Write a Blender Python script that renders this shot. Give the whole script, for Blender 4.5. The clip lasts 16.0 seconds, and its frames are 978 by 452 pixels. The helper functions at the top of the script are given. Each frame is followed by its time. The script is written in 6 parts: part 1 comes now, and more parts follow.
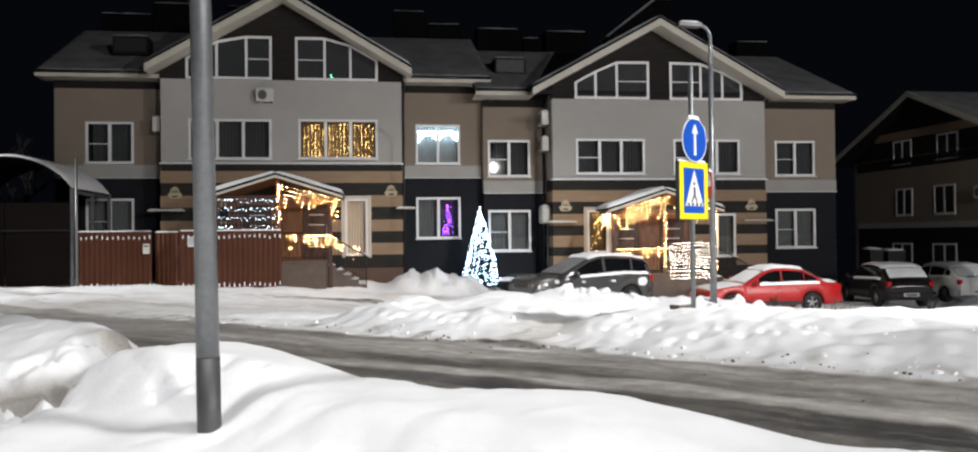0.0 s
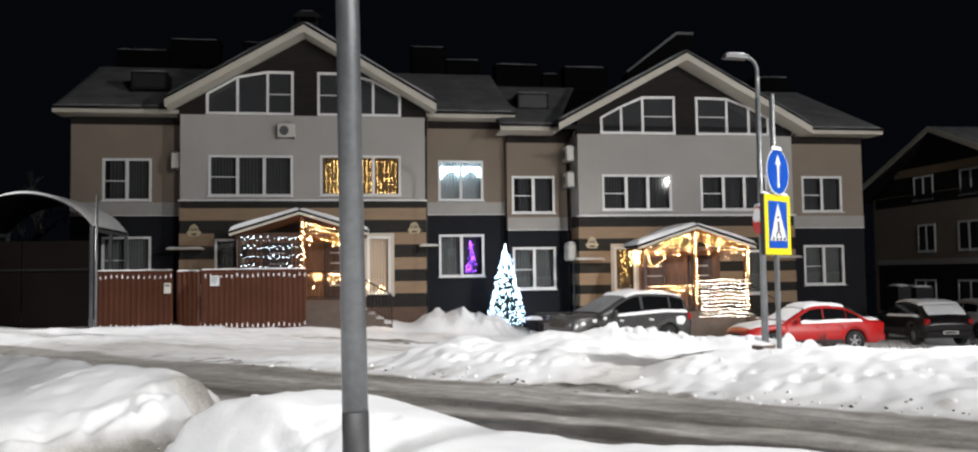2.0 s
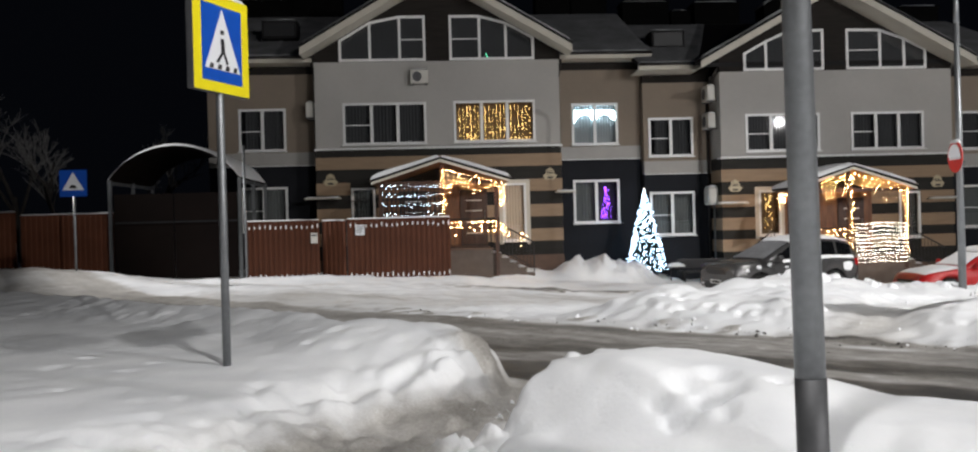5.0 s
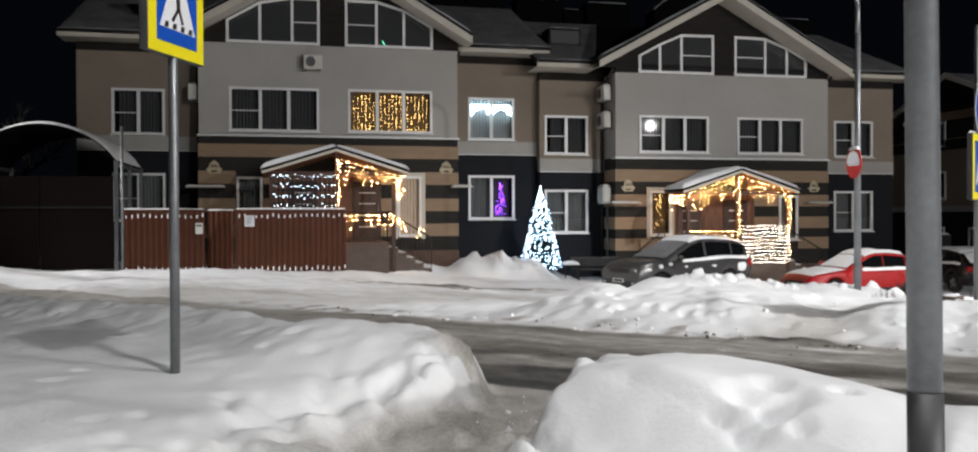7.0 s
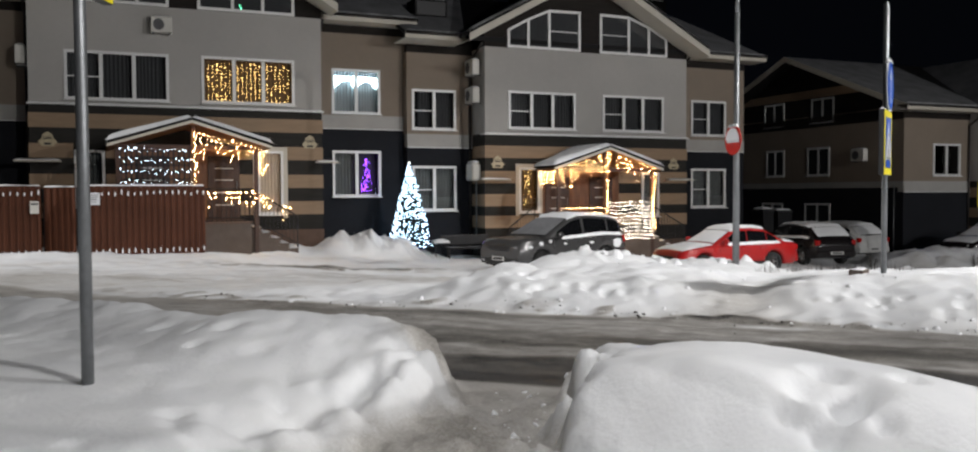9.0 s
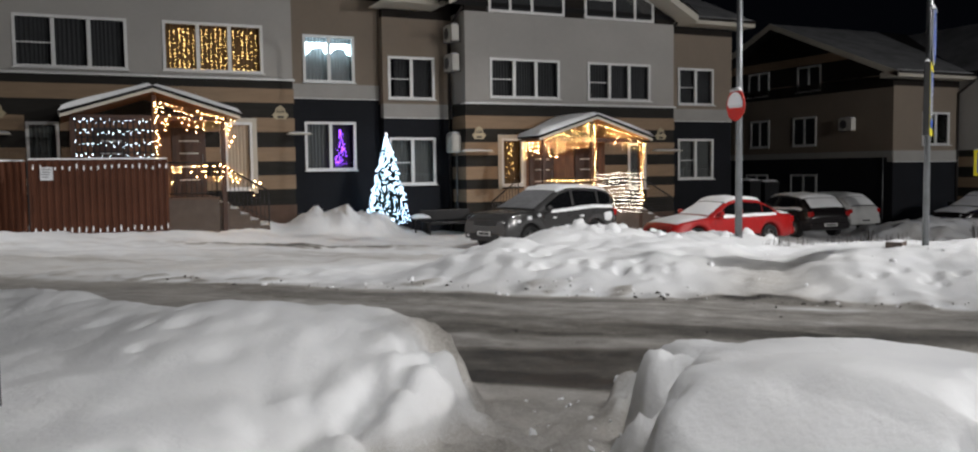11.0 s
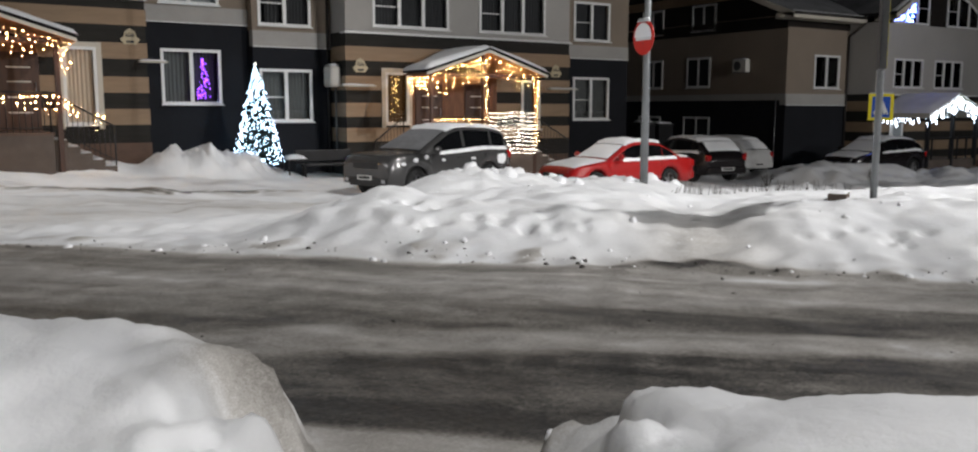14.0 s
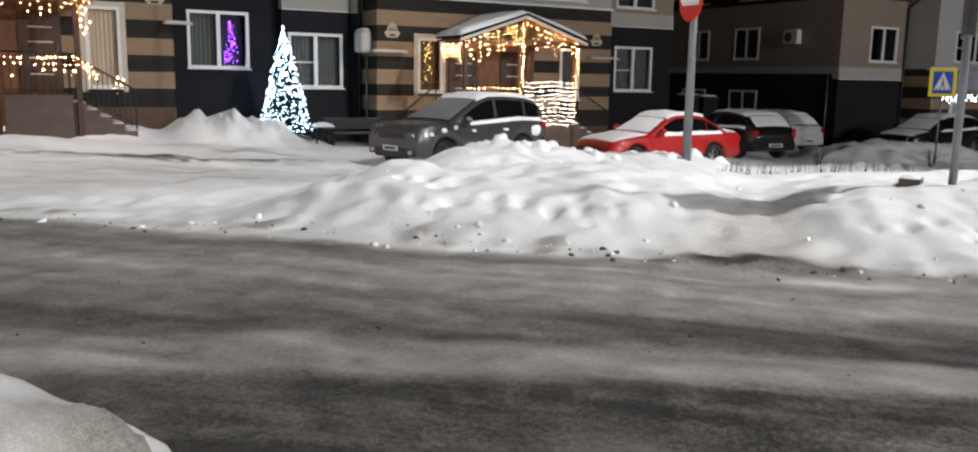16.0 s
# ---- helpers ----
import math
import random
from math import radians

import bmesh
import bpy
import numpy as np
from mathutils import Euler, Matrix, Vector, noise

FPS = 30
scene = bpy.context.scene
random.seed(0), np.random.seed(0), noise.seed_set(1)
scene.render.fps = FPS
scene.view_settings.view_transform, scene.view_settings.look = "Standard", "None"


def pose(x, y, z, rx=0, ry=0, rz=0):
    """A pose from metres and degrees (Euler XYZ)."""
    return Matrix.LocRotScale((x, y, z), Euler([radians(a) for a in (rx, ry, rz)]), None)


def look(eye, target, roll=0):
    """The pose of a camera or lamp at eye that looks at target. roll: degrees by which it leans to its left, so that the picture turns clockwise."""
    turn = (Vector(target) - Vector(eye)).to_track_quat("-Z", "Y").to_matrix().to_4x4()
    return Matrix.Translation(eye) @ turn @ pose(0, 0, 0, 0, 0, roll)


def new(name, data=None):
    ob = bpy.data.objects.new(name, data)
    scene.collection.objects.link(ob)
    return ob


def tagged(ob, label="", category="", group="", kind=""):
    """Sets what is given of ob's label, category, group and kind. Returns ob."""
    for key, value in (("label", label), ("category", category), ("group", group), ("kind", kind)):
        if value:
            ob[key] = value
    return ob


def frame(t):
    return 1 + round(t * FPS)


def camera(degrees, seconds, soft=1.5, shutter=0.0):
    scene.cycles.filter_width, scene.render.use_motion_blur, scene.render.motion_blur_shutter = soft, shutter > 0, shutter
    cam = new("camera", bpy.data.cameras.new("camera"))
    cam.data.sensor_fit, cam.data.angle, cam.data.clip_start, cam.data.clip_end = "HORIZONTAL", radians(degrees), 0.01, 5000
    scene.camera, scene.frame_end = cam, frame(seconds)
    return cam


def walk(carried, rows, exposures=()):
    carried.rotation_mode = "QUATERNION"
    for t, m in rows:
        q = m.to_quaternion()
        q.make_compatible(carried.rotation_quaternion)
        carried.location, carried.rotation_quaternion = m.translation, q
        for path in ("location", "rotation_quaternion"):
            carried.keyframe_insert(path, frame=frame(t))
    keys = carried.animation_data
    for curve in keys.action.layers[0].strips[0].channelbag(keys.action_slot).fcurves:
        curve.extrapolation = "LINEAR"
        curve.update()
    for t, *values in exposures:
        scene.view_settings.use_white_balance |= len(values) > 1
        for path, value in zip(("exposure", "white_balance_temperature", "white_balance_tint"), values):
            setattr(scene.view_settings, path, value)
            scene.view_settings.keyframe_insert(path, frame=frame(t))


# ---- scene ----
cam = camera(58.4, 16.0, 2.1)
PATH = [
    (0, (-2.281, -34.369, 1.704), (-1.984, -32.391, 1.727), -0.6),
    (0.5, (-2.479, -34.134, 1.691), (-2.162, -32.16, 1.746), -0.6),
    (1, (-2.78, -33.94, 1.7), (-2.443, -31.971, 1.784), -0.5),
    (1.5, (-3.101, -33.76, 1.706), (-2.773, -31.789, 1.8), -0.4),
    (2, (-3.359, -33.491, 1.705), (-3.046, -31.519, 1.815), -0.8),
    (2.5, (-3.705, -33.335, 1.729), (-3.453, -31.354, 1.838), -0.8),
    (3, (-4.066, -33.185, 1.732), (-3.889, -31.194, 1.774), -1.8),
    (3.5, (-4.355, -33.003, 1.741), (-4.235, -31.007, 1.787), -1.8),
    (6, (-5.864, -32.041, 1.732), (-5.693, -30.049, 1.697), -0.6),
    (6.5, (-6.062, -31.787, 1.731), (-5.781, -29.807, 1.703), -0.3),
    (7, (-6.319, -31.615, 1.72), (-5.881, -29.663, 1.699), -0.2),
    (7.5, (-6.567, -31.427, 1.732), (-6.064, -29.491, 1.714), -0.2),
    (8, (-6.747, -31.092, 1.701), (-6.217, -29.164, 1.686), -0.4),
    (8.5, (-6.911, -30.736, 1.675), (-6.201, -28.867, 1.61), -0.0),
    (9, (-7.061, -30.432, 1.694), (-6.275, -28.595, 1.621), -0.3),
    (11.5, (-6.699, -28.643, 1.562), (-5.823, -26.853, 1.384), -0.6),
    (12, (-6.55, -28.299, 1.555), (-5.619, -26.545, 1.321), -0.1),
    (12.5, (-6.354, -27.979, 1.547), (-5.385, -26.247, 1.303), -0.1),
    (13, (-6.189, -27.637, 1.519), (-5.159, -25.945, 1.24), 0.3),
    (13.5, (-6.039, -27.37, 1.526), (-4.986, -25.693, 1.246), -0.0),
    (14, (-5.794, -27.13, 1.514), (-4.733, -25.455, 1.248), 0.1),
    (14.5, (-5.6, -26.872, 1.483), (-4.55, -25.196, 1.193), 0.2),
    (15, (-5.418, -26.656, 1.497), (-4.383, -24.972, 1.197), 0.4),
    (15.5, (-5.254, -26.526, 1.508), (-4.254, -24.82, 1.202), 0.6),
    (16, (-5.103, -26.341, 1.477), (-4.122, -24.63, 1.144), 1.0),
]
walk(cam, [(t, look(eye, target, roll)) for t, eye, target, roll in PATH], [(0, 0.46), (1.5, 0.50), (2.5, 0.44), (3.5, 0.28), (6, 0.18), (9, 0.04), (11.5, -0.16), (13, -0.12), (14.5, 0.04), (16, 0.20)])

# ---- light: dark winter night, street lamps behind the viewer and added fills ----
world = bpy.data.worlds.new("night")
scene.world = world
world.use_nodes = True
bgn = world.node_tree.nodes["Background"]
bgn.inputs[0].default_value = (0.30, 0.36, 0.55, 1)
bgn.inputs[1].default_value = 0.004


def lamp(name, place, watts, colour, size=0.3):
    d = bpy.data.lights.new(name, "POINT")
    d.energy, d.color, d.shadow_soft_size = watts, colour, size
    ob = new(name, d)
    ob.location = place
    return ob


# the two-armed post by the path, its neighbour along the road, and added fill lamps
# second, fifth and sixth are unseen lamps added to lift facade, lot and bank
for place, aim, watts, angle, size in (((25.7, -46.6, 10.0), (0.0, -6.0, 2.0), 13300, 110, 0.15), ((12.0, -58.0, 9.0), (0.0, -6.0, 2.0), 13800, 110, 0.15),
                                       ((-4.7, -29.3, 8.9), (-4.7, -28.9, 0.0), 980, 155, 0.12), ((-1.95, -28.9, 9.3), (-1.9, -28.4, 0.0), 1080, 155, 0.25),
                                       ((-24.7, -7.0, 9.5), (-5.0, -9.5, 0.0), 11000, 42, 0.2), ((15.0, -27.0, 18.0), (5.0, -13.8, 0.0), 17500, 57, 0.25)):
    sl = lamp("street_or_fill_light", place, watts, (0.99, 0.975, 0.965), size)
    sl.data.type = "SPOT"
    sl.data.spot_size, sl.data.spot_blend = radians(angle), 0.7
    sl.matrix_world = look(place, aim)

# ---- materials ----


def material(name, colour, rough=0.6, metal=0.0, vary=0.15, scale=3.0, bump=0.0, bscale=40.0, spec=0.5, second=None, stretch=(1, 1, 1)):
    """Principled with colour varied at two scales and fine relief."""
    m = bpy.data.materials.new(name)
    m.use_nodes = True
    nt = m.node_tree
    N, L = nt.nodes, nt.links
    b = N["Principled BSDF"]
    b.inputs["Roughness"].default_value = rough
    b.inputs["Metallic"].default_value = metal
    b.inputs["Specular IOR Level"].default_value = spec
    tc = N.new("ShaderNodeTexCoord")
    mp = N.new("ShaderNodeMapping")
    mp.inputs["Scale"].default_value = stretch
    L.new(tc.outputs["Object"], mp.inputs[0])
    n1 = N.new("ShaderNodeTexNoise")
    n1.inputs["Scale"].default_value = scale
    n1.inputs["Detail"].default_value = 5
    n2 = N.new("ShaderNodeTexNoise")
    n2.inputs["Scale"].default_value = scale * 9
    n2.inputs["Detail"].default_value = 3
    L.new(mp.outputs[0], n1.inputs[0])
    L.new(mp.outputs[0], n2.inputs[0])
    ad = N.new("ShaderNodeMath")
    ad.operation = "MULTIPLY_ADD"
    ad.inputs[1].default_value = 0.4
    L.new(n2.outputs[0], ad.inputs[0])
    L.new(n1.outputs[0], ad.inputs[2])
    rp = N.new("ShaderNodeValToRGB")
    c = colour
    d = second or tuple(v * (1 - 2 * vary) for v in c)
    rp.color_ramp.elements[0].position = 0.45
    rp.color_ramp.elements[1].position = 0.95
    rp.color_ramp.elements[0].color = (*d, 1)
    rp.color_ramp.elements[1].color = (*c, 1)
    L.new(ad.outputs[0], rp.inputs[0])
    L.new(rp.outputs[0], b.inputs["Base Color"])
    if bump:
        n3 = N.new("ShaderNodeTexNoise")
        n3.inputs["Scale"].default_value = bscale
        n3.inputs["Detail"].default_value = 4
        L.new(mp.outputs[0], n3.inputs[0])
        bp = N.new("ShaderNodeBump")
        bp.inputs["Strength"].default_value = bump
        bp.inputs["Distance"].default_value = 0.02
        L.new(n3.outputs[0], bp.inputs["Height"])
        L.new(bp.outputs[0], b.inputs["Normal"])
    return m


def glow(name, colour, strength):
    m = bpy.data.materials.new(name)
    m.use_nodes = True
    b = m.node_tree.nodes["Principled BSDF"]
    b.inputs["Base Color"].default_value = (*colour, 1)
    b.inputs["Emission Color"].default_value = (*colour, 1)
    b.inputs["Emission Strength"].default_value = strength
    return m


def glass_material(name, tint=(1, 1, 1)):
    m = bpy.data.materials.new(name)
    m.use_nodes = True
    N, L = m.node_tree.nodes, m.node_tree.links
    N.remove(N["Principled BSDF"])
    tr = N.new("ShaderNodeBsdfTransparent")
    tr.inputs[0].default_value = (*tint, 1)
    gl = N.new("ShaderNodeBsdfGlossy")
    gl.inputs["Roughness"].default_value = 0.02
    fr = N.new("ShaderNodeFresnel")
    fr.inputs[0].default_value = 1.5
    mx = N.new("ShaderNodeMixShader")
    L.new(fr.outputs[0], mx.inputs[0])
    L.new(tr.outputs[0], mx.inputs[1])
    L.new(gl.outputs[0], mx.inputs[2])
    L.new(mx.outputs[0], N["Material Output"].inputs[0])
    return m


STUCCO = material("white_stucco", (0.43, 0.415, 0.39), 0.85, vary=0.05, scale=0.8, bump=0.25, bscale=90)
TAN = material("beige_stucco", (0.26, 0.21, 0.163), 0.85, vary=0.06, scale=0.8, bump=0.25, bscale=90)
DARK = material("anthracite_stucco", (0.018, 0.019, 0.023), 0.85, vary=0.12, scale=1.0, bump=0.25, bscale=90, spec=0.15)
BAND = material("pale_stucco_band", (0.40, 0.385, 0.36), 0.85, vary=0.07, scale=1.2, bump=0.2, bscale=90)
SHAFT = material("black_shaft_cladding", (0.005, 0.005, 0.005), 0.9, vary=0.2, scale=1, spec=0.05)
SIDING = material("dark_brown_siding", (0.021, 0.017, 0.0145), 0.75, vary=0.2, scale=1.5, spec=0.2, stretch=(1, 1, 9))
BOARD_T = material("ochre_cladding", (0.31, 0.215, 0.135), 0.7, vary=0.1, scale=1.5, stretch=(1, 1, 6), bump=0.15, bscale=60)
BOARD_D = material("graphite_cladding", (0.030, 0.028, 0.025), 0.75, vary=0.15, scale=1.5, spec=0.2, stretch=(1, 1, 6))
PLINTH = material("brown_plinth_tile", (0.14, 0.085, 0.06), 0.75, vary=0.15, scale=4, bump=0.3, bscale=30)
FASCIA = material("cream_fascia", (0.58, 0.54, 0.46), 0.55, vary=0.06, scale=2)
ROOFM = material("dark_roof_sheet", (0.014, 0.013, 0.014), 0.7, vary=0.2, scale=1, spec=0.2)
PVC = material("white_pvc", (0.78, 0.78, 0.77), 0.35, vary=0.03, scale=2)
UNLIT_ROOM = material("unlit_room_black", (0.010, 0.011, 0.013), 0.9, vary=0.3, scale=1)
PALECURT = material("pale_grey_curtain", (0.13, 0.14, 0.138), 0.9, vary=0.15, scale=3, stretch=(6, 6, 0.6))
CURTAIN = material("grey_curtain", (0.05, 0.053, 0.056), 0.9, vary=0.15, scale=3, stretch=(6, 6, 0.6))
GLASS = glass_material("window_glass")
STEEL = material("galvanised_steel", (0.27, 0.28, 0.29), 0.45, 0.75, vary=0.18, scale=2.5, bump=0.1, bscale=30)
DSTEEL = material("dull_grey_steel", (0.12, 0.12, 0.125), 0.55, 0.5, vary=0.15, scale=3)
BLACKM = material("black_painted_metal", (0.018, 0.018, 0.02), 0.45, 0.3, vary=0.2, scale=3)
FENCE = material("brown_profiled_sheet", (0.105, 0.037, 0.019), 0.55, 0.0, vary=0.14, scale=1.3, bump=0.08, spec=0.2)
GATE = material("dark_polycarbonate", (0.008, 0.005, 0.0042), 0.6, 0.0, vary=0.2, scale=1.0, spec=0.06)
WOOD = material("varnished_pine", (0.24, 0.10, 0.038), 0.5, vary=0.22, scale=2, stretch=(8, 8, 1), bump=0.1)
DWOOD = material("dark_stained_wood", (0.075, 0.032, 0.018), 0.5, vary=0.22, scale=2, stretch=(8, 8, 1))
CONC = material("concrete_step", (0.13, 0.10, 0.082), 0.85, vary=0.15, scale=3, bump=0.3, bscale=50)
ACW = material("ivory_casing", (0.62, 0.6, 0.55), 0.45, vary=0.05, scale=3)
YELLOW = material("fluorescent_yellow_film", (0.78, 0.66, 0.012), 0.4, vary=0.03)
BLUE = material("blue_reflective_film", (0.008, 0.075, 0.42), 0.35, vary=0.04)
WHITEF = material("white_reflective_film", (0.72, 0.73, 0.75), 0.35, vary=0.04)
REDF = material("red_reflective_film", (0.62, 0.03, 0.02), 0.35, vary=0.05)
BLACKF = material("black_film", (0.015, 0.015, 0.017), 0.5, vary=0.1)
BARK = material("dark_bark", (0.05, 0.042, 0.036), 0.9, vary=0.25, scale=6, bump=0.4)
NEEDLE = material("spruce_needles", (0.012, 0.035, 0.022), 0.7, vary=0.3, scale=8)
PIPE = material("dark_downpipe", (0.035, 0.03, 0.028), 0.5, 0.2, vary=0.1)
WARM = glow("warm_bulb", (1.0, 0.55, 0.20), 125)
COOL = glow("cool_bulb", (0.72, 0.86, 1.0), 12)
NETL = glow("net_bulb", (1.0, 0.86, 0.70), 15)
AMBER = glow("amber_bulb", (1.0, 0.66, 0.22), 6)
VIOLET = glow("violet_bulb", (0.30, 0.06, 1.0), 9)
ICE = glow("ice_bulb", (0.66, 0.90, 1.0), 12)


def snow_material(name):
    m = bpy.data.materials.new(name)
    m.use_nodes = True
    N, L = m.node_tree.nodes, m.node_tree.links
    b = N["Principled BSDF"]
    b.inputs["Roughness"].default_value = 0.7
    b.inputs["Specular IOR Level"].default_value = 0.25
    tc = N.new("ShaderNodeTexCoord")
    n1 = N.new("ShaderNodeTexNoise")
    n1.inputs["Scale"].default_value = 1.6
    n1.inputs["Detail"].default_value = 6
    n2 = N.new("ShaderNodeTexNoise")
    n2.inputs["Scale"].default_value = 32
    n2.inputs["Detail"].default_value = 5
    n2.inputs["Roughness"].default_value = 0.72
    L.new(tc.outputs["Object"], n1.inputs[0])
    L.new(tc.outputs["Object"], n2.inputs[0])
    n4 = N.new("ShaderNodeTexNoise")
    n4.inputs["Scale"].default_value = 170
    n4.inputs["Detail"].default_value = 3
    L.new(tc.outputs["Object"], n4.inputs[0])
    rp = N.new("ShaderNodeValToRGB")
    rp.color_ramp.elements[0].position = 0.3
    rp.color_ramp.elements[0].color = (0.79, 0.80, 0.82, 1)
    rp.color_ramp.elements[1].position = 0.7
    rp.color_ramp.elements[1].color = (0.91, 0.915, 0.925, 1)
    L.new(n1.outputs[0], rp.inputs[0])
    at = N.new("ShaderNodeAttribute")
    at.attribute_name = "packed"
    nz = N.new("ShaderNodeMath")
    nz.operation = "MULTIPLY_ADD"
    nz.inputs[1].default_value = 0.8
    nz.inputs[2].default_value = -1.08
    gr = N.new("ShaderNodeMath")
    gr.operation = "MULTIPLY_ADD"
    gr.inputs[1].default_value = 1.2
    L.new(n4.outputs[0], gr.inputs[0])
    L.new(n2.outputs[0], gr.inputs[2])
    mr = N.new("ShaderNodeMapping")
    mr.inputs["Rotation"].default_value = (0, 0, radians(44.4))
    ms = N.new("ShaderNodeMapping")
    ms.inputs["Scale"].default_value = (0.3, 6.5, 1)
    L.new(tc.outputs["Object"], mr.inputs[0])
    L.new(mr.outputs[0], ms.inputs[0])
    n5 = N.new("ShaderNodeTexNoise")
    n5.inputs["Scale"].default_value = 1.3
    n5.inputs["Detail"].default_value = 6
    n5.inputs["Roughness"].default_value = 0.62
    L.new(ms.outputs[0], n5.inputs[0])
    st = N.new("ShaderNodeMath")
    st.operation = "MULTIPLY_ADD"
    st.inputs[1].default_value = 0.5
    L.new(n5.outputs[0], st.inputs[0])
    L.new(gr.outputs[0], st.inputs[2])
    L.new(st.outputs[0], nz.inputs[0])
    sm = N.new("ShaderNodeMath")
    sm.operation = "ADD"
    L.new(at.outputs["Fac"], sm.inputs[0])
    mk = N.new("ShaderNodeMath")
    mk.operation = "MULTIPLY"
    L.new(nz.outputs[0], mk.inputs[0])
    cl = N.new("ShaderNodeMath")
    cl.operation = "MULTIPLY"
    cl.use_clamp = True
    cl.inputs[1].default_value = 1.5
    L.new(at.outputs["Fac"], cl.inputs[0])
    L.new(cl.outputs[0], mk.inputs[1])
    L.new(mk.outputs[0], sm.inputs[1])
    r2 = N.new("ShaderNodeValToRGB")
    e = r2.color_ramp.elements
    e[0].position, e[0].color = 0.0, (1, 1, 1, 1)
    e[1].position, e[1].color = 1.0, (0.06, 0.058, 0.056, 1)
    k = e.new(0.3)
    k.color = (0.55, 0.522, 0.482, 1)
    k = e.new(0.65)
    k.color = (0.275, 0.255, 0.228, 1)
    L.new(sm.outputs[0], r2.inputs[0])
    mx = N.new("ShaderNodeMix")
    mx.data_type, mx.blend_type = "RGBA", "MULTIPLY"
    mx.inputs[0].default_value = 1
    L.new(rp.outputs[0], mx.inputs[6])
    L.new(r2.outputs[0], mx.inputs[7])
    L.new(mx.outputs[2], b.inputs["Base Color"])
    rr = N.new("ShaderNodeMapRange")
    rr.inputs[1].default_value = 0.55
    rr.inputs[2].default_value = 1.0
    rr.inputs[3].default_value = 0.72
    rr.inputs[4].default_value = 0.42
    L.new(sm.outputs[0], rr.inputs[0])
    L.new(rr.outputs[0], b.inputs["Roughness"])
    n3 = N.new("ShaderNodeTexNoise")
    n3.inputs["Scale"].default_value = 22
    n3.inputs["Detail"].default_value = 7
    n3.inputs["Roughness"].default_value = 0.6
    L.new(tc.outputs["Object"], n3.inputs[0])
    bp = N.new("ShaderNodeBump")
    bp.inputs["Strength"].default_value = 0.28
    bp.inputs["Distance"].default_value = 0.03
    L.new(n3.outputs[0], bp.inputs["Height"])
    L.new(bp.outputs[0], b.inputs["Normal"])
    return m


SNOW = snow_material("snow")

# one even grey, far darker than the ground snow
GREY_SNOW = material("grey_roof_snow", (0.25, 0.254, 0.266), 0.8, vary=0.25, scale=1.2, bump=0.2, bscale=25)

# ---- mesh helpers ----


def part(name, bm, mat, parent=None, label="", smooth=False):
    me = bpy.data.meshes.new(name)
    bm.normal_update()
    bm.to_mesh(me)
    bm.free()
    if smooth:
        me.polygons.foreach_set("use_smooth", [True] * len(me.polygons))
    if mat:
        me.materials.append(mat)
    ob = new(name, me)
    ob.parent = parent
    if label:
        ob["label"] = label
    return ob


def thing(name, label, category, place=(0, 0, 0), turn=0.0, group="", kind=""):
    ob = new(name)
    ob.location = place
    ob.rotation_euler = (0, 0, radians(turn))
    return tagged(ob, label, category, group, kind)


def box(bm, x0, y0, z0, x1, y1, z1, bevel=0.0):
    r = bmesh.ops.create_cube(bm, size=1)
    vs = r["verts"]
    for v in vs:
        v.co = Vector(((x0 + x1) / 2 + v.co.x * (x1 - x0), (y0 + y1) / 2 + v.co.y * (y1 - y0), (z0 + z1) / 2 + v.co.z * (z1 - z0)))
    if bevel:
        es = list({e for v in vs for e in v.link_edges})
        bmesh.ops.bevel(bm, geom=es, offset=bevel, segments=2, affect="EDGES", profile=0.5)
    return bm


def boxes(*bs, bevel=0.0):
    bm = bmesh.new()
    for b in bs:
        box(bm, *b, bevel=bevel)
    return bm


def tube(bm, p, q, r, r2=None, n=12, cap=True):
    p, q = Vector(p), Vector(q)
    r2 = r if r2 is None else r2
    rot = (q - p).to_track_quat("Z", "Y").to_matrix()
    rings = []
    for c, rad in ((p, r), (q, r2)):
        rings.append([bm.verts.new(c + rot @ Vector((rad * math.cos(6.28319 * i / n), rad * math.sin(6.28319 * i / n), 0))) for i in range(n)])
    for i in range(n):
        f = bm.faces.new((rings[0][i], rings[0][(i + 1) % n], rings[1][(i + 1) % n], rings[1][i]))
        f.smooth = True
    if cap:
        bm.faces.new(rings[0][::-1])
        bm.faces.new(rings[1])
    return bm


def tubes(*ts, n=10):
    bm = bmesh.new()
    for t in ts:
        tube(bm, *t, n=n)
    return bm


def prism(bm, pts, y0, y1):
    """The polygon pts of (x, z) from y0 to y1."""
    a = [bm.verts.new((x, y0, z)) for x, z in pts]
    b = [bm.verts.new((x, y1, z)) for x, z in pts]
    n = len(pts)
    fs = [bm.faces.new(a), bm.faces.new(b[::-1])]
    for i in range(n):
        fs.append(bm.faces.new((a[i], b[i], b[(i + 1) % n], a[(i + 1) % n])))
    bmesh.ops.recalc_face_normals(bm, faces=fs)
    return bm


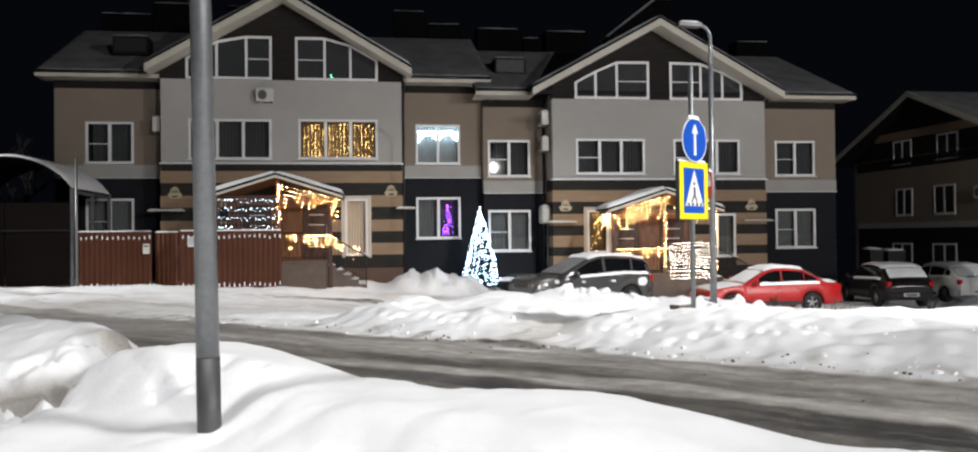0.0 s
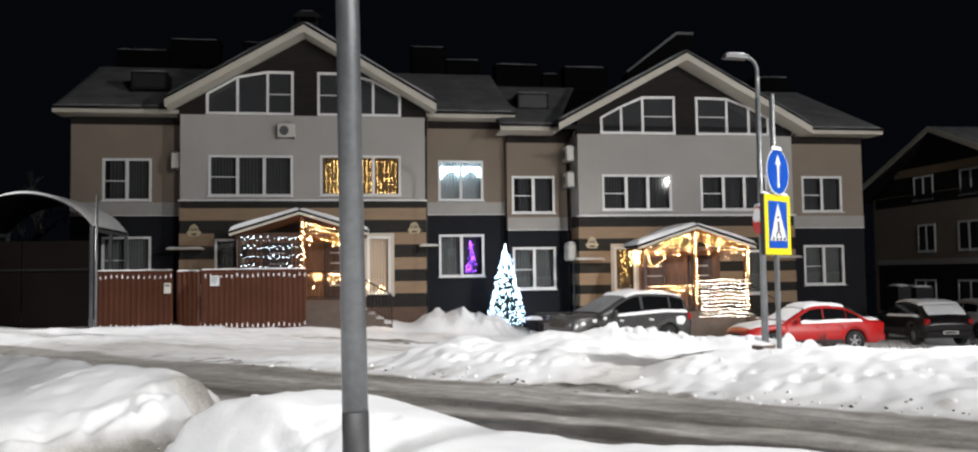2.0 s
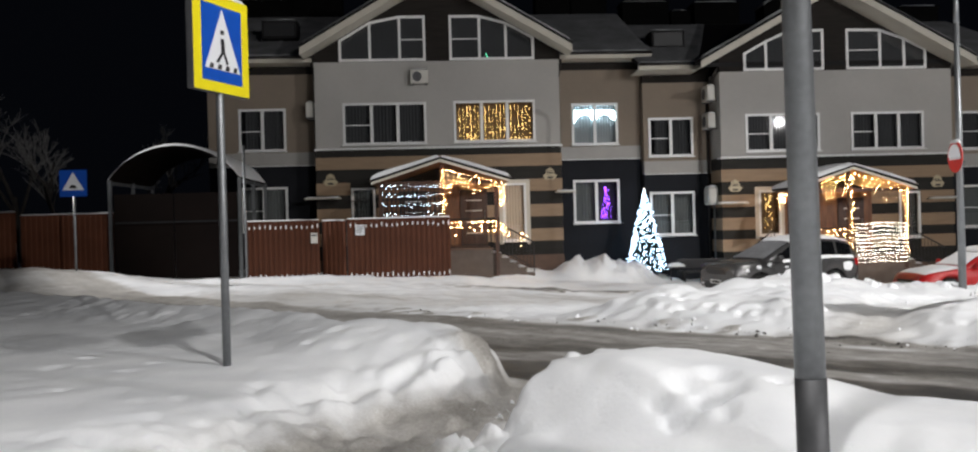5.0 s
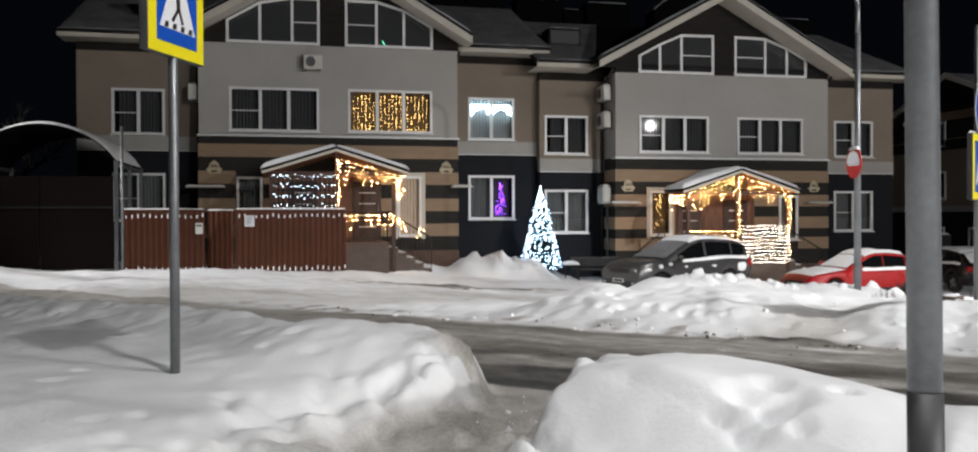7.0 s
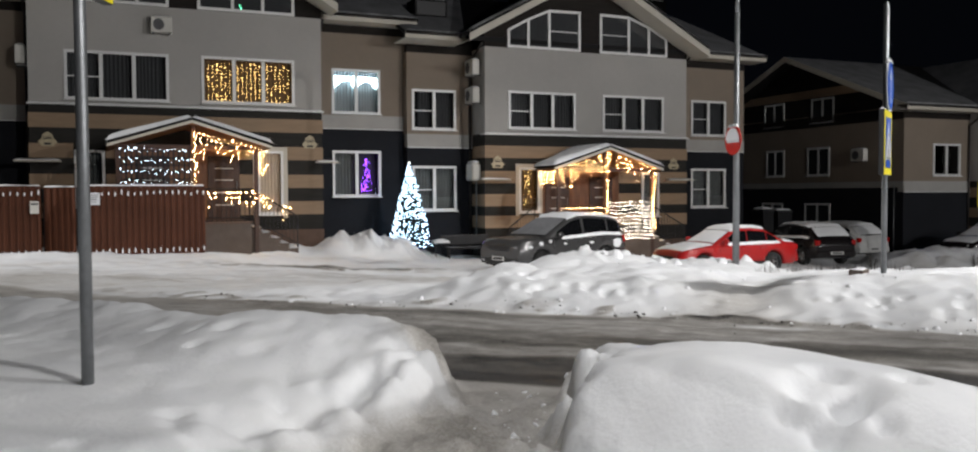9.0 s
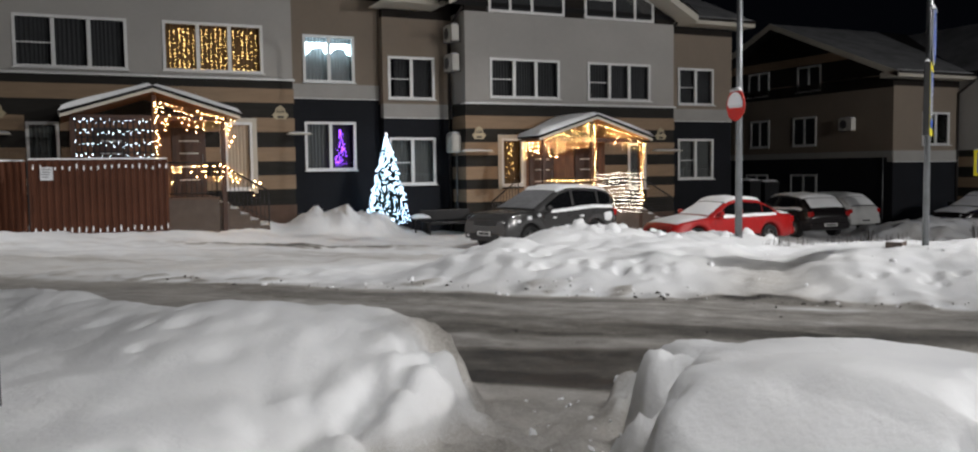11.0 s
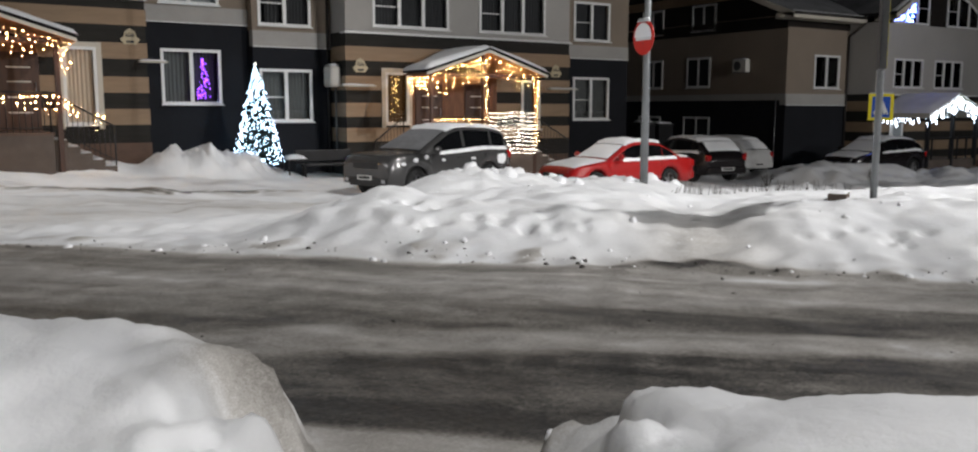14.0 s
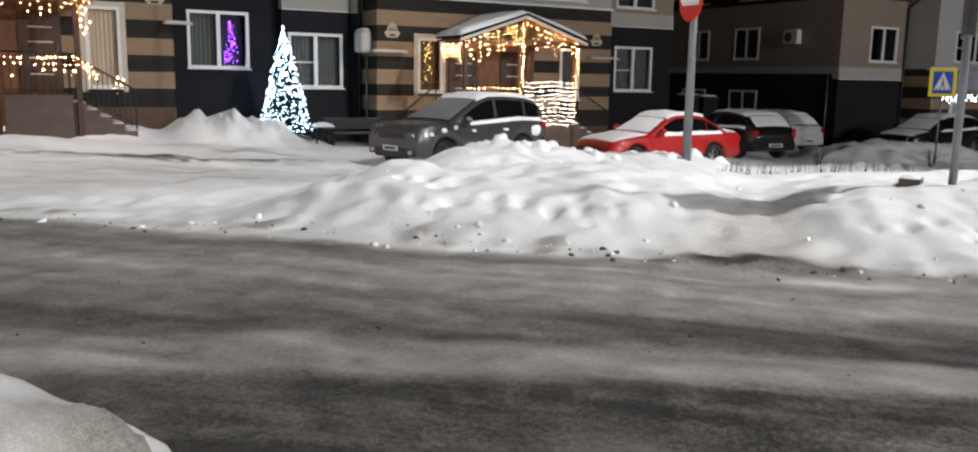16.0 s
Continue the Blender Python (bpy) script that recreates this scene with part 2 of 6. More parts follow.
def bulbs(points, r):
    """Many small eight-sided bulbs in one mesh."""
    bm = bmesh.new()
    g = random.Random(len(points))
    size = r
    for p in points:
        c = Vector(p)
        r = size * (0.55 + 0.85 * g.random() ** 1.6)
        o = [bm.verts.new(c + Vector(d) * r) for d in ((1, 0, 0), (0, 1, 0), (-1, 0, 0), (0, -1, 0), (0, 0, 1.6), (0, 0, -1.6))]
        for i in range(4):
            bm.faces.new((o[i], o[(i + 1) % 4], o[4]))
            bm.faces.new((o[(i + 1) % 4], o[i], o[5]))
    return bm


def snow_slab(bm, x0, y0, x1, y1, z, h, seed=0, step=0.12):
    """A soft cushion of snow on a flat top."""
    nx, ny = max(2, int((x1 - x0) / step)), max(2, int((y1 - y0) / step))
    g = []
    for i in range(nx + 1):
        row = []
        for j in range(ny + 1):
            u, v = i / nx, j / ny
            e = min(1, min(u, 1 - u) * nx / 1.6, min(v, 1 - v) * ny / 1.6)
            x, y = x0 + (x1 - x0) * u, y0 + (y1 - y0) * v
            k = noise.noise(Vector((x * 2.3, y * 2.3, seed)))
            row.append(bm.verts.new((x, y, z + h * (e ** 0.5) * (1 + 0.35 * k))))
        g.append(row)
    for i in range(nx):
        for j in range(ny):
            f = bm.faces.new((g[i][j], g[i + 1][j], g[i + 1][j + 1], g[i][j + 1]))
            f.smooth = True
    return bm


# ---- ground: one sheet with road, banks of cleared snow and trodden path ----


def lattice(x, y, s):
    """Smooth value noise in -1..1 for arrays."""
    x, y = x / s, y / s
    xi, yi = np.floor(x).astype(np.int64), np.floor(y).astype(np.int64)
    fx, fy = x - xi, y - yi
    fx, fy = fx * fx * (3 - 2 * fx), fy * fy * (3 - 2 * fy)

    def h(a, b):
        n = (a * 374761393 + b * 668265263 + 1442695) & 0x7FFFFFFF
        n = ((n ^ (n >> 13)) * 1274126177) & 0x7FFFFFFF
        return ((n ^ (n >> 16)) & 0xFFFF) / 32767.5 - 1

    return (h(xi, yi) * (1 - fx) + h(xi + 1, yi) * fx) * (1 - fy) + (h(xi, yi + 1) * (1 - fx) + h(xi + 1, yi + 1) * fx) * fy


def smooth(a, b, v):
    t = np.clip((v - a) / (b - a), 0, 1)
    return t * t * (3 - 2 * t)


def clods(x, y, s):
    """Rounded lumps with creases between them at four sizes, about 0..1."""
    out = 0
    for i in range(4):
        a, b = x * 0.8 + y * 0.6, y * 0.8 - x * 0.6
        x, y = a + 7.3, b - 3.1
        out = out + np.abs(lattice(x + 0.25 * s * lattice(y, x, s), y, s)) * 0.52 ** i
        s = s * 0.5
    return out / 0.9


def heap(x, y, cx, cy, r, h, k=1.0):
    d = np.hypot(x - cx, (y - cy) * k) / r
    return h * np.clip(1 - d * d, 0, 1) ** 1.3


def near_line(x, y, pts):
    best = np.full(np.shape(x), 1e9)
    for (ax, ay), (bx, by) in zip(pts, pts[1:]):
        t = np.clip(((x - ax) * (bx - ax) + (y - ay) * (by - ay)) / ((bx - ax) ** 2 + (by - ay) ** 2), 0, 1)
        best = np.minimum(best, np.hypot(x - ax - t * (bx - ax), y - ay - t * (by - ay)))
    return best


PATH_LINE = ((-3.75, -23.2), (-4.6, -25.0), (-5.6, -26.3), (-6.5, -27.4), (-6.8, -28.8), (-6.6, -31.0), (-3.0, -34.5), (6.0, -44.0))


def terrain(x, y):
    """Height and how far the surface is worn or greyed towards asphalt, for arrays."""
    x, y = np.asarray(x, float), np.asarray(y, float)
    u = (x + 4.3) * 0.715 - (y + 23.5) * 0.70
    v = (x + 4.3) * 0.70 + (y + 23.5) * 0.715
    u, v = u, v + 0.18 * lattice(u, v * 0 + 3.1, 2.6) + 0.10 * lattice(u, v, 0.7)
    lot = np.interp(x, (-60, -30, -12, -5, 4, 12, 19, 27, 60), (1.2, 0.8, 0.25, 0.02, -0.58, -0.76, -1.0, -1.2, -1.6))
    k = smooth(-18, -8.5, y + 0.25 * (x + 4))
    z = 0.14 * (1 - k) + lot * k
    n1, n2, n3 = lattice(x, y, 1.7), lattice(x + 9, y, 0.55), lattice(x, y + 5, 0.2)
    fade = np.clip(1 - (np.hypot(x, y + 20) - 30) / 60, 0.1, 1)
    # banks on the near side, cut by the trodden path
    d = near_line(x, y, PATH_LINE)
    out = 0.9 * smooth(-0.8, -4.0, u)
    side = smooth(-0.2, -1.1, v - out)
    left = smooth(0.95, 0.55, u)
    cut = smooth(0.34, 0.80 + np.maximum(1.1 * smooth(-26.2, -28.0, y), left * (0.10 + 0.85 * smooth(-1.3, -2.6, v))), d + 0.09 * n2 + 0.05 * n3 + 0.22 * (clods(x + 3, y, 0.36) - 0.5))
    side = side * (1 - 0.55 * np.exp(-(((u + 0.75) / 0.65) ** 2) - ((v + 0.2) / 0.45) ** 2))
    right = smooth(-0.8, 0.8, u - 0.5 + 0.27 * v)
    tall = (0.49 - 0.21 * smooth(-0.9, -2.3, v - out)) * (1 - right) + right * (0.37 + 0.10 * np.exp(-((u - 1.6) ** 2) / 1.5)) * (1 - 0.75 * smooth(-1.9, -2.7, v))
    calm = 1 - 0.75 * left * smooth(0.9, 2.2, d)
    z += side * cut * left * 0.07 * (clods(x + 17, y - 8, 0.5) - 0.5) * np.exp(-((d - 1.0) / 0.4) ** 2)
    z += side * cut * (tall + calm * (0.05 * n1 + 0.03 * n2) + 0.006 * n3 + 0.05 * (1 - 0.8 * left) * n3 * np.clip(lattice(x + 31, y, 1.1), 0, 1) * np.clip(n2 + 0.4, 0, 1) + 0.05 * smooth(-0.3, -2, v))
    z += side * cut * (heap(x, y, -3.4, -26.5, 1.2, 0.12) + heap(x, y, -6.6, -23.6, 1.3, 0.07) + heap(x, y, -5.95, -23.6, 1.0, 0.10) + heap(x, y, -0.8, -28.2, 1.0, 0.05))
    crumb = clods(x, y, 0.42)
    rim = side * np.exp(-((cut - 0.55) / 0.3) ** 2) + smooth(0.0, -0.3, v) * smooth(-1.1, -0.6, v) * cut * 0.25 * (1 - 0.8 * smooth(-1, -3, u))
    z += rim * (crumb - 0.55) * (0.24 - 0.15 * left * smooth(-1.2, -2.0, v)) * np.clip(0.6 + lattice(x - 20, y, 1.4), 0.15, 1.3)
    z += side * (1 - cut) * (0.05 * (n2 + 0.6 * n3) + 0.07 * (clods(x, y, 0.25) - 0.5))
    dent = random.Random(5)
    for i in range(46):
        if i < 16:
            cx, cy = dent.gauss(-3.55, 0.22), dent.gauss(-26.95, 0.15)
        else:
            cx, cy = dent.uniform(-9.5, -5.4), dent.uniform(-27.0, -22.6)
        z -= side * cut * heap(x, y, cx, cy, dent.uniform(0.07, 0.16), dent.uniform(0.04, 0.10) if i < 16 else dent.uniform(0.02, 0.05), dent.uniform(0.7, 1.4))
    # far bank between road and parking
    vf = v - 0.55 * np.exp(-(((u - 2.0) / 1.1) ** 2))
    gap = 1 - 0.45 * np.exp(-(((u - 1.75) / 0.7) ** 2)) * smooth(10.0, 5.2, v)
    far = smooth(3.75, 5.2, vf) * smooth(-0.9, 0.8, u + 1.5 + 0.15 * v + 0.4 * n1) * smooth(-9.0, -10.8, y + 0.25 * n1) * smooth(60, 20, x)
    crest = 0.16 + 0.17 * np.exp(-((v - 6.0) / 1.4) ** 2) + 0.035 * n1 + 0.012 * n2 + 0.02 * (clods(x + 50, y, 0.85) - 0.5)
    z += far * gap * np.maximum(crest, 0.03) + smooth(3.7, 4.2, v) * 0.03 * (n2 + n3) * smooth(-14, -16, y)
    z += far * gap * (crumb - 0.5) * (0.018 + 0.09 * smooth(-15.0, -13.3, y)) * np.clip(0.7 + lattice(x - 20, y + 9, 1.2), 0.2, 1.4)
    z += far * gap * 0.025 * np.round(2.2 * clods(x - 70, y + 13, 0.33)) / 2.2 * np.clip(lattice(x + 5, y - 40, 2.1) + 0.25, 0, 1)
    z += far * gap * (heap(x, y, 0.6, -15.2, 1.7, 0.40) + heap(x, y, 3.0, -12.6, 2.2, 0.55) + heap(x, y, -1.4, -18.0, 0.7, 0.10) + heap(x, y, 6.0, -12.6, 2.6, 0.44) + heap(x, y, 8.6, -12.8, 2.4, 0.16) + heap(x, y, 1.4, -17.5, 2.2, 0.16) + heap(x, y, 3.8, -21.4, 2.4, 0.12))
    for cu, cv in ((-0.6, 5.0), (0.3, 4.9), (3.3, 5.0), (4.6, 4.8), (5.6, 5.1), (-1.4, 5.6)):
        for i in range(9):
            du, dv = cu + dent.gauss(0, 0.28), cv + dent.gauss(0, 0.15)
            z -= far * heap(x, y, -4.3 + du * 0.714 + dv * 0.699, -23.5 - du * 0.699 + dv * 0.714, dent.uniform(0.07, 0.12), dent.uniform(0.03, 0.08))
    # low ridge of ploughed snow along the entry, heaps by the house
    z += heap(x, y, 0.7, -2.6, 2.0, 0.74, 1.3) * (1 + 0.2 * n2 + 0.4 * (crumb - 0.5)) + heap(x, y, -1.4, -3.0, 1.7, 0.34, 1.4) + heap(x, y, 2.4, -1.4, 1.5, 0.30) + heap(x, y, -2.6, -3.4, 1.2, 0.22)
    z += heap(x, y, -8.5, -6.4, 4.5, 0.14, 4) + heap(x, y, -3.5, -6.0, 2.5, 0.16, 3) + heap(x, y, -17.5, -8.2, 6, 0.5, 2.5)
    z += heap(x, y, 20.5, -6.6, 2.2, 0.45) + heap(x, y, 23.4, -7.2, 2.4, 0.55) + heap(x, y, 27.0, -8.6, 2.0, 0.4) + heap(x, y, 30, -9.5, 3, 0.5) - heap(x, y, 10.4, -8.4, 4, 0.10)
    z += smooth(18.5, 20, x) * smooth(-10.5, -9, y) * smooth(-3, -5, y) * 0.22 * (clods(x, y, 1.0) - 0.4)
    lotm = smooth(-17, -13, y) * (1 - far)
    z += lotm * (0.05 * n1 + 0.045 * n2 + 0.018 * n3) * fade
    road = smooth(0.36, 0.2, -v) * smooth(3.95, 3.65, vf) * (1 - smooth(0.02, 0.2, side))
    z += road * (0.012 * lattice(u * 0.35, v, 0.3) + 0.008 * n3)
    # wear, dirt, and greying of the bank gap
    rut = 0.5 + 0.5 * lattice(u * 0.12, v * 1.0, 0.33)
    wide = 0.5 + 0.5 * lattice(u * 0.25 + 7, v, 1.1)
    w = v - 0.75 * np.tanh(u / 3) + 0.05 * lattice(u, v, 0.5)
    lanes = np.interp(w, (0.75, 0.95, 1.35, 1.55, 1.9, 2.2, 3.0, 3.4, 3.8), (0.86, 0.38, 0.36, 0.70, 0.68, 0.47, 0.44, 0.42, 0.60))
    worn = road * np.clip(lanes + 0.18 * (rut - 0.5) + 0.12 * (wide - 0.5) + 0.11 * lattice(u * 0.10, v + 5, 0.13) + 0.10 * lattice(u * 0.6, v, 0.12) + 0.06 * lattice(u, v, 0.09), 0, 1)
    worn *= 1 - 0.5 * smooth(-2, -8, u)
    worn -= road * 0.34 * np.exp(-(((u - 2.2) / 0.45) ** 2) - ((v - 3.5 + 0.05 * n3) / 0.14) ** 2)
    walked = side * (1 - cut) ** 3 * (0.42 + 0.08 * n2 + 0.08 * n3)
    dirt = np.exp(-(((x + 1.8) / 2.2) ** 2) - ((y + 8.2) / 0.5) ** 2) * np.clip(0.5 + 1.3 * n3 + 0.5 * n2, 0, 1) * 1.7
    entry = lotm * smooth(-9.0, -12, y) * smooth(-2, -5, u) * (0.16 + 0.1 * n1) * fade
    entry += lotm * smooth(-5.5, -8, y) * np.clip(lattice(x * 0.13, y, 0.28), 0, 1) * 0.16 * fade
    edge = np.exp(-((v - 4.05) / 0.28) ** 2) * np.clip(0.10 + 0.5 * n3 * (n2 > 0), 0, 0.5) * smooth(-14, -16, y)
    stain = side * cut * np.exp(-((d - 0.75) / 0.2) ** 2) * np.clip(0.03 + 0.4 * n2, 0, 0.25)
    stain = stain + side * np.exp(-(((u - 0.08) / 0.17) ** 2) - ((v + 0.92) / 0.24) ** 2) * np.clip(0.12 + 0.5 * n2 + 0.5 * n3, 0, 0.5)
    mouth = smooth(0.15, -0.05, v) * (1 - side) * smooth(1.0, 0.45, d) * (0.40 + 0.10 * n2 + 0.08 * n3)
    # trodden path mouth, plus a grey ramp laid through the gap
    mouth_and_gap = mouth + (1 - gap) * smooth(3.8, 4.2, v) * smooth(8, 5, v) * 0.55
    return z, np.clip(worn + walked + dirt + entry + edge + stain + mouth_and_gap, 0, 1), road


def axis(*runs):
    out = []
    for a, b, s in runs:
        out.append(np.arange(a, b - s * 0.5, s))
    out.append([runs[-1][1]])
    return np.concatenate(out)


def build_ground():
    xs = axis((-900, -200, 140), (-200, -60, 20), (-60, -20, 2), (-20, -12, 0.3), (-12, 6, 0.042), (6, 10, 0.08), (10, 32, 0.18), (32, 60, 1.5), (60, 200, 20), (200, 900, 140))
    ys = axis((-900, -200, 140), (-200, -60, 20), (-60, -36, 1.5), (-36, -32, 0.25), (-32, -16, 0.042), (-16, -10, 0.08), (-10, 2, 0.14), (2, 30, 1.5), (30, 200, 20), (200, 900, 140))
    X, Y = np.meshgrid(xs, ys)
    Z, W, R = terrain(X, Y)
    far = np.clip((np.hypot(X, Y) - 120) / 400, 0, 1)
    Z = Z * (1 - far) - 1.0 * far
    nx, ny = len(xs), len(ys)
    co = np.stack([X, Y, Z], -1).reshape(-1, 3)
    i = np.arange(nx * ny).reshape(ny, nx)
    q = np.stack([i[:-1, :-1], i[:-1, 1:], i[1:, 1:], i[1:, :-1]], -1).reshape(-1, 4)
    onroad = R.reshape(-1)[q].mean(1) > 0.5
    cx = co[q[:, 0], 0]
    onroad &= np.abs(cx) < 60
    for name, sel, label in (("road", onroad, "slushy grey asphalt road with wheel tracks between snow banks"), ("ground", ~onroad, "snow-covered ground with cleared banks and trodden path")):
        f = q[sel]
        used, inv = np.unique(f, return_inverse=True)
        me = bpy.data.meshes.new(name)
        me.vertices.add(len(used))
        me.vertices.foreach_set("co", co[used].reshape(-1))
        me.loops.add(f.size)
        me.loops.foreach_set("vertex_index", inv.reshape(-1).astype(np.int32))
        me.polygons.add(len(f))
        me.polygons.foreach_set("loop_start", np.arange(0, f.size, 4, dtype=np.int32))
        me.polygons.foreach_set("loop_total", np.full(len(f), 4, dtype=np.int32))
        me.polygons.foreach_set("use_smooth", np.ones(len(f), dtype=bool))
        at = me.attributes.new("packed", "FLOAT", "POINT")
        at.data.foreach_set("value", W.reshape(-1)[used].astype(np.float32))
        me.update()
        me.validate()
        me.materials.append(SNOW)
        tagged(new(name, me), label, name, kind="structure")


build_ground()


def ground_z(x, y):
    return float(terrain(np.array([x]), np.array([y]))[0][0])


# ---- houses ----


def wall_mesh(x0, x1, z0, z1, holes, y, depth=0.3):
    """Front of a wall in the plane y with holes through it (x0, z0, x1, z1), and the reveals."""
    bm = bmesh.new()
    xs = sorted({x0, x1, *[h[0] for h in holes], *[h[2] for h in holes]})
    zs = sorted({z0, z1, *[h[1] for h in holes], *[h[3] for h in holes]})
    for a, b in zip(xs, xs[1:]):
        for c, d in zip(zs, zs[1:]):
            mx, mz = (a + b) / 2, (c + d) / 2
            if any(h[0] < mx < h[2] and h[1] < mz < h[3] for h in holes):
                continue
            for yy, flip in ((y, False), (y + depth, True)):
                q = [bm.verts.new(p) for p in ((a, yy, c), (b, yy, c), (b, yy, d), (a, yy, d))]
                bm.faces.new(q[::-1] if flip else q)
    for a, c, b, d in [*holes, (x0, z0, x1, z1)]:
        ring = ((a, c), (b, c), (b, d), (a, d))
        for (p, r), (s, t) in zip(ring, ring[1:] + ring[:1]):
            bm.faces.new([bm.verts.new(w) for w in ((p, y, r), (s, y, t), (s, y + depth, t), (p, y + depth, r))])
    bmesh.ops.remove_doubles(bm, verts=bm.verts, dist=0.0005)
    bmesh.ops.recalc_face_normals(bm, faces=bm.faces)
    return bm


def curtain_mesh(x0, x1, z0, z1, y, amp=0.025, fold=0.11):
    bm = bmesh.new()
    n = max(6, int((x1 - x0) / 0.025))
    lo, hi = [], []
    for i in range(n + 1):
        x = x0 + (x1 - x0) * i / n
        yy = y + amp * math.sin(x / fold * 6.28 + 1.3 * math.sin(x * 5))
        lo.append(bm.verts.new((x, yy, z0)))
        hi.append(bm.verts.new((x, yy, z1)))
    for i in range(n):
        bm.faces.new((lo[i], lo[i + 1], hi[i + 1], hi[i])).smooth = True
    return bm


def window(house, x0, z0, x1, z1, y, lights=2, transom=-1, drape=(0.0, 1.0), sill=True):
    """A white casement window in a hole of the wall at y: frame, sashes, panes, sill, curtain, and a near-black box for
    the unlit room.
    """
    w = part("window", boxes((x0, y - 0.035, z0, x0 + 0.085, y + 0.06, z1), (x1 - 0.085, y - 0.035, z0, x1, y + 0.06, z1),
                             (x0 + 0.085, y - 0.035, z0, x1 - 0.085, y + 0.06, z0 + 0.085), (x0 + 0.085, y - 0.035, z1 - 0.085, x1 - 0.085, y + 0.06, z1)), PVC, house, "white plastic window")
    a, b = x0 + 0.085, x1 - 0.085
    step = (b - a) / lights
    for i in range(1, lights):
        part("mullion", boxes((a + step * i - 0.055, y - 0.02, z0 + 0.085, a + step * i + 0.055, y + 0.05, z1 - 0.085)), PVC, w)
    if transom >= 0:
        c = a + step * transom
        part("transom", boxes((c + (0.055 if transom else 0), y - 0.012, z0 + 0.46 * (z1 - z0), c + step - 0.055, y + 0.03, z0 + 0.46 * (z1 - z0) + 0.035)), PVC, w)
    for i in range(lights):
        p = part("pane", boxes((a + step * i + (0.056 if i else 0.001), y + 0.012, z0 + 0.086, a + step * (i + 1) - (0.056 if i < lights - 1 else 0.001), y + 0.02, z1 - 0.086)), GLASS, w)
        p.visible_shadow = False
    if sill:
        part("sill", boxes((x0 - 0.04, y - 0.14, z0 - 0.03, x1 + 0.04, y - 0.036, z0 - 0.004)), PVC, w)
        part("sill_snow", snow_slab(bmesh.new(), x0 - 0.03, y - 0.135, x1 + 0.03, y - 0.04, z0 - 0.004, 0.03, x0, 0.05), SNOW, w)
    # near-black box: the darkness of an unlit room is put into its colour
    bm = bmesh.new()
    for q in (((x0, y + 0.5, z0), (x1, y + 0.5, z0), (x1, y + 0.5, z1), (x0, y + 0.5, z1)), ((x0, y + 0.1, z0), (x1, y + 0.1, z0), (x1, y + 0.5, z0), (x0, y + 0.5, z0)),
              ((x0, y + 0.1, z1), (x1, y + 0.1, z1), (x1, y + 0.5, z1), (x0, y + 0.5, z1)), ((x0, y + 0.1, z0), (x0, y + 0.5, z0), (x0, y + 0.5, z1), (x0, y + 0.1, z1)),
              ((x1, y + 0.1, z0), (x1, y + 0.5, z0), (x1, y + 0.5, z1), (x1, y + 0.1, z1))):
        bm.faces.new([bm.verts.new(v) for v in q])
    part("unlit_room_box", bm, UNLIT_ROOM, w)
    if drape:
        part("curtain", curtain_mesh(x0 + 0.05 + (x1 - x0 - 0.1) * drape[0], x0 + 0.05 + (x1 - x0 - 0.1) * drape[1], z0 + 0.02, z1 - 0.02, y + 0.2), PALECURT if z1 < 3.3 else CURTAIN, w)
    return w


def sloped_window(house, xs, tops, z0, y):
    """An attic window whose head follows the roof: a frame of bars round three panes; xs and tops from end to end."""
    n = len(xs) - 1
    d = 0.09
    w = part("attic_window", boxes((xs[0], y - 0.055, z0, xs[-1], y + 0.02, z0 + d)), PVC, house, "white trapezoid attic window")

    def top(x):
        return float(np.interp(x, xs, tops))

    for i in range(n):
        bm = bmesh.new()
        prism(bm, [(xs[i], tops[i]), (xs[i + 1], tops[i + 1]), (xs[i + 1], tops[i + 1] - d), (xs[i], tops[i] - d)], y - 0.06, y + 0.02)
        part("head_bar", bm, PVC, w)
    for i, x in enumerate(xs):
        a = x if i == 0 else (x - d if i == n else x - d / 2)
        bm = bmesh.new()
        prism(bm, [(a, z0), (a + d, z0), (a + d, top(a + d) - 0.01), (a, top(a) - 0.01)], y - 0.058, y + 0.02)
        part("mullion", bm, PVC, w)
    k = max(range(n), key=lambda q: min(tops[q], tops[q + 1]))
    zc = z0 + 0.46 * (tops[k] - z0)
    part("transom", boxes((xs[k] + 0.05, y - 0.05, zc, xs[k + 1] - 0.05, y - 0.015, zc + 0.035)), PVC, w)
    for i in range(n):
        b2 = bmesh.new()
        prism(b2, [(xs[i] + 0.04, z0 + 0.05), (xs[i + 1] - 0.04, z0 + 0.05), (xs[i + 1] - 0.04, top(xs[i + 1] - 0.04) - 0.05), (xs[i] + 0.04, top(xs[i] + 0.04) - 0.05)], y - 0.03, y - 0.022)
        part("pane", b2, GLASS, w).visible_shadow = False
    b3 = bmesh.new()
    for i in range(n):
        f = [(xs[i] + 0.03, z0 + 0.03), (xs[i + 1] - 0.03, z0 + 0.03), (xs[i + 1] - 0.03, top(xs[i + 1] - 0.03) - 0.03), (xs[i] + 0.03, top(xs[i] + 0.03) - 0.03)]
        b3.faces.new([b3.verts.new((p[0], y - 0.012, p[1])) for p in f])
    part("blind", b3, CURTAIN, w, "drawn grey blind")
    return w


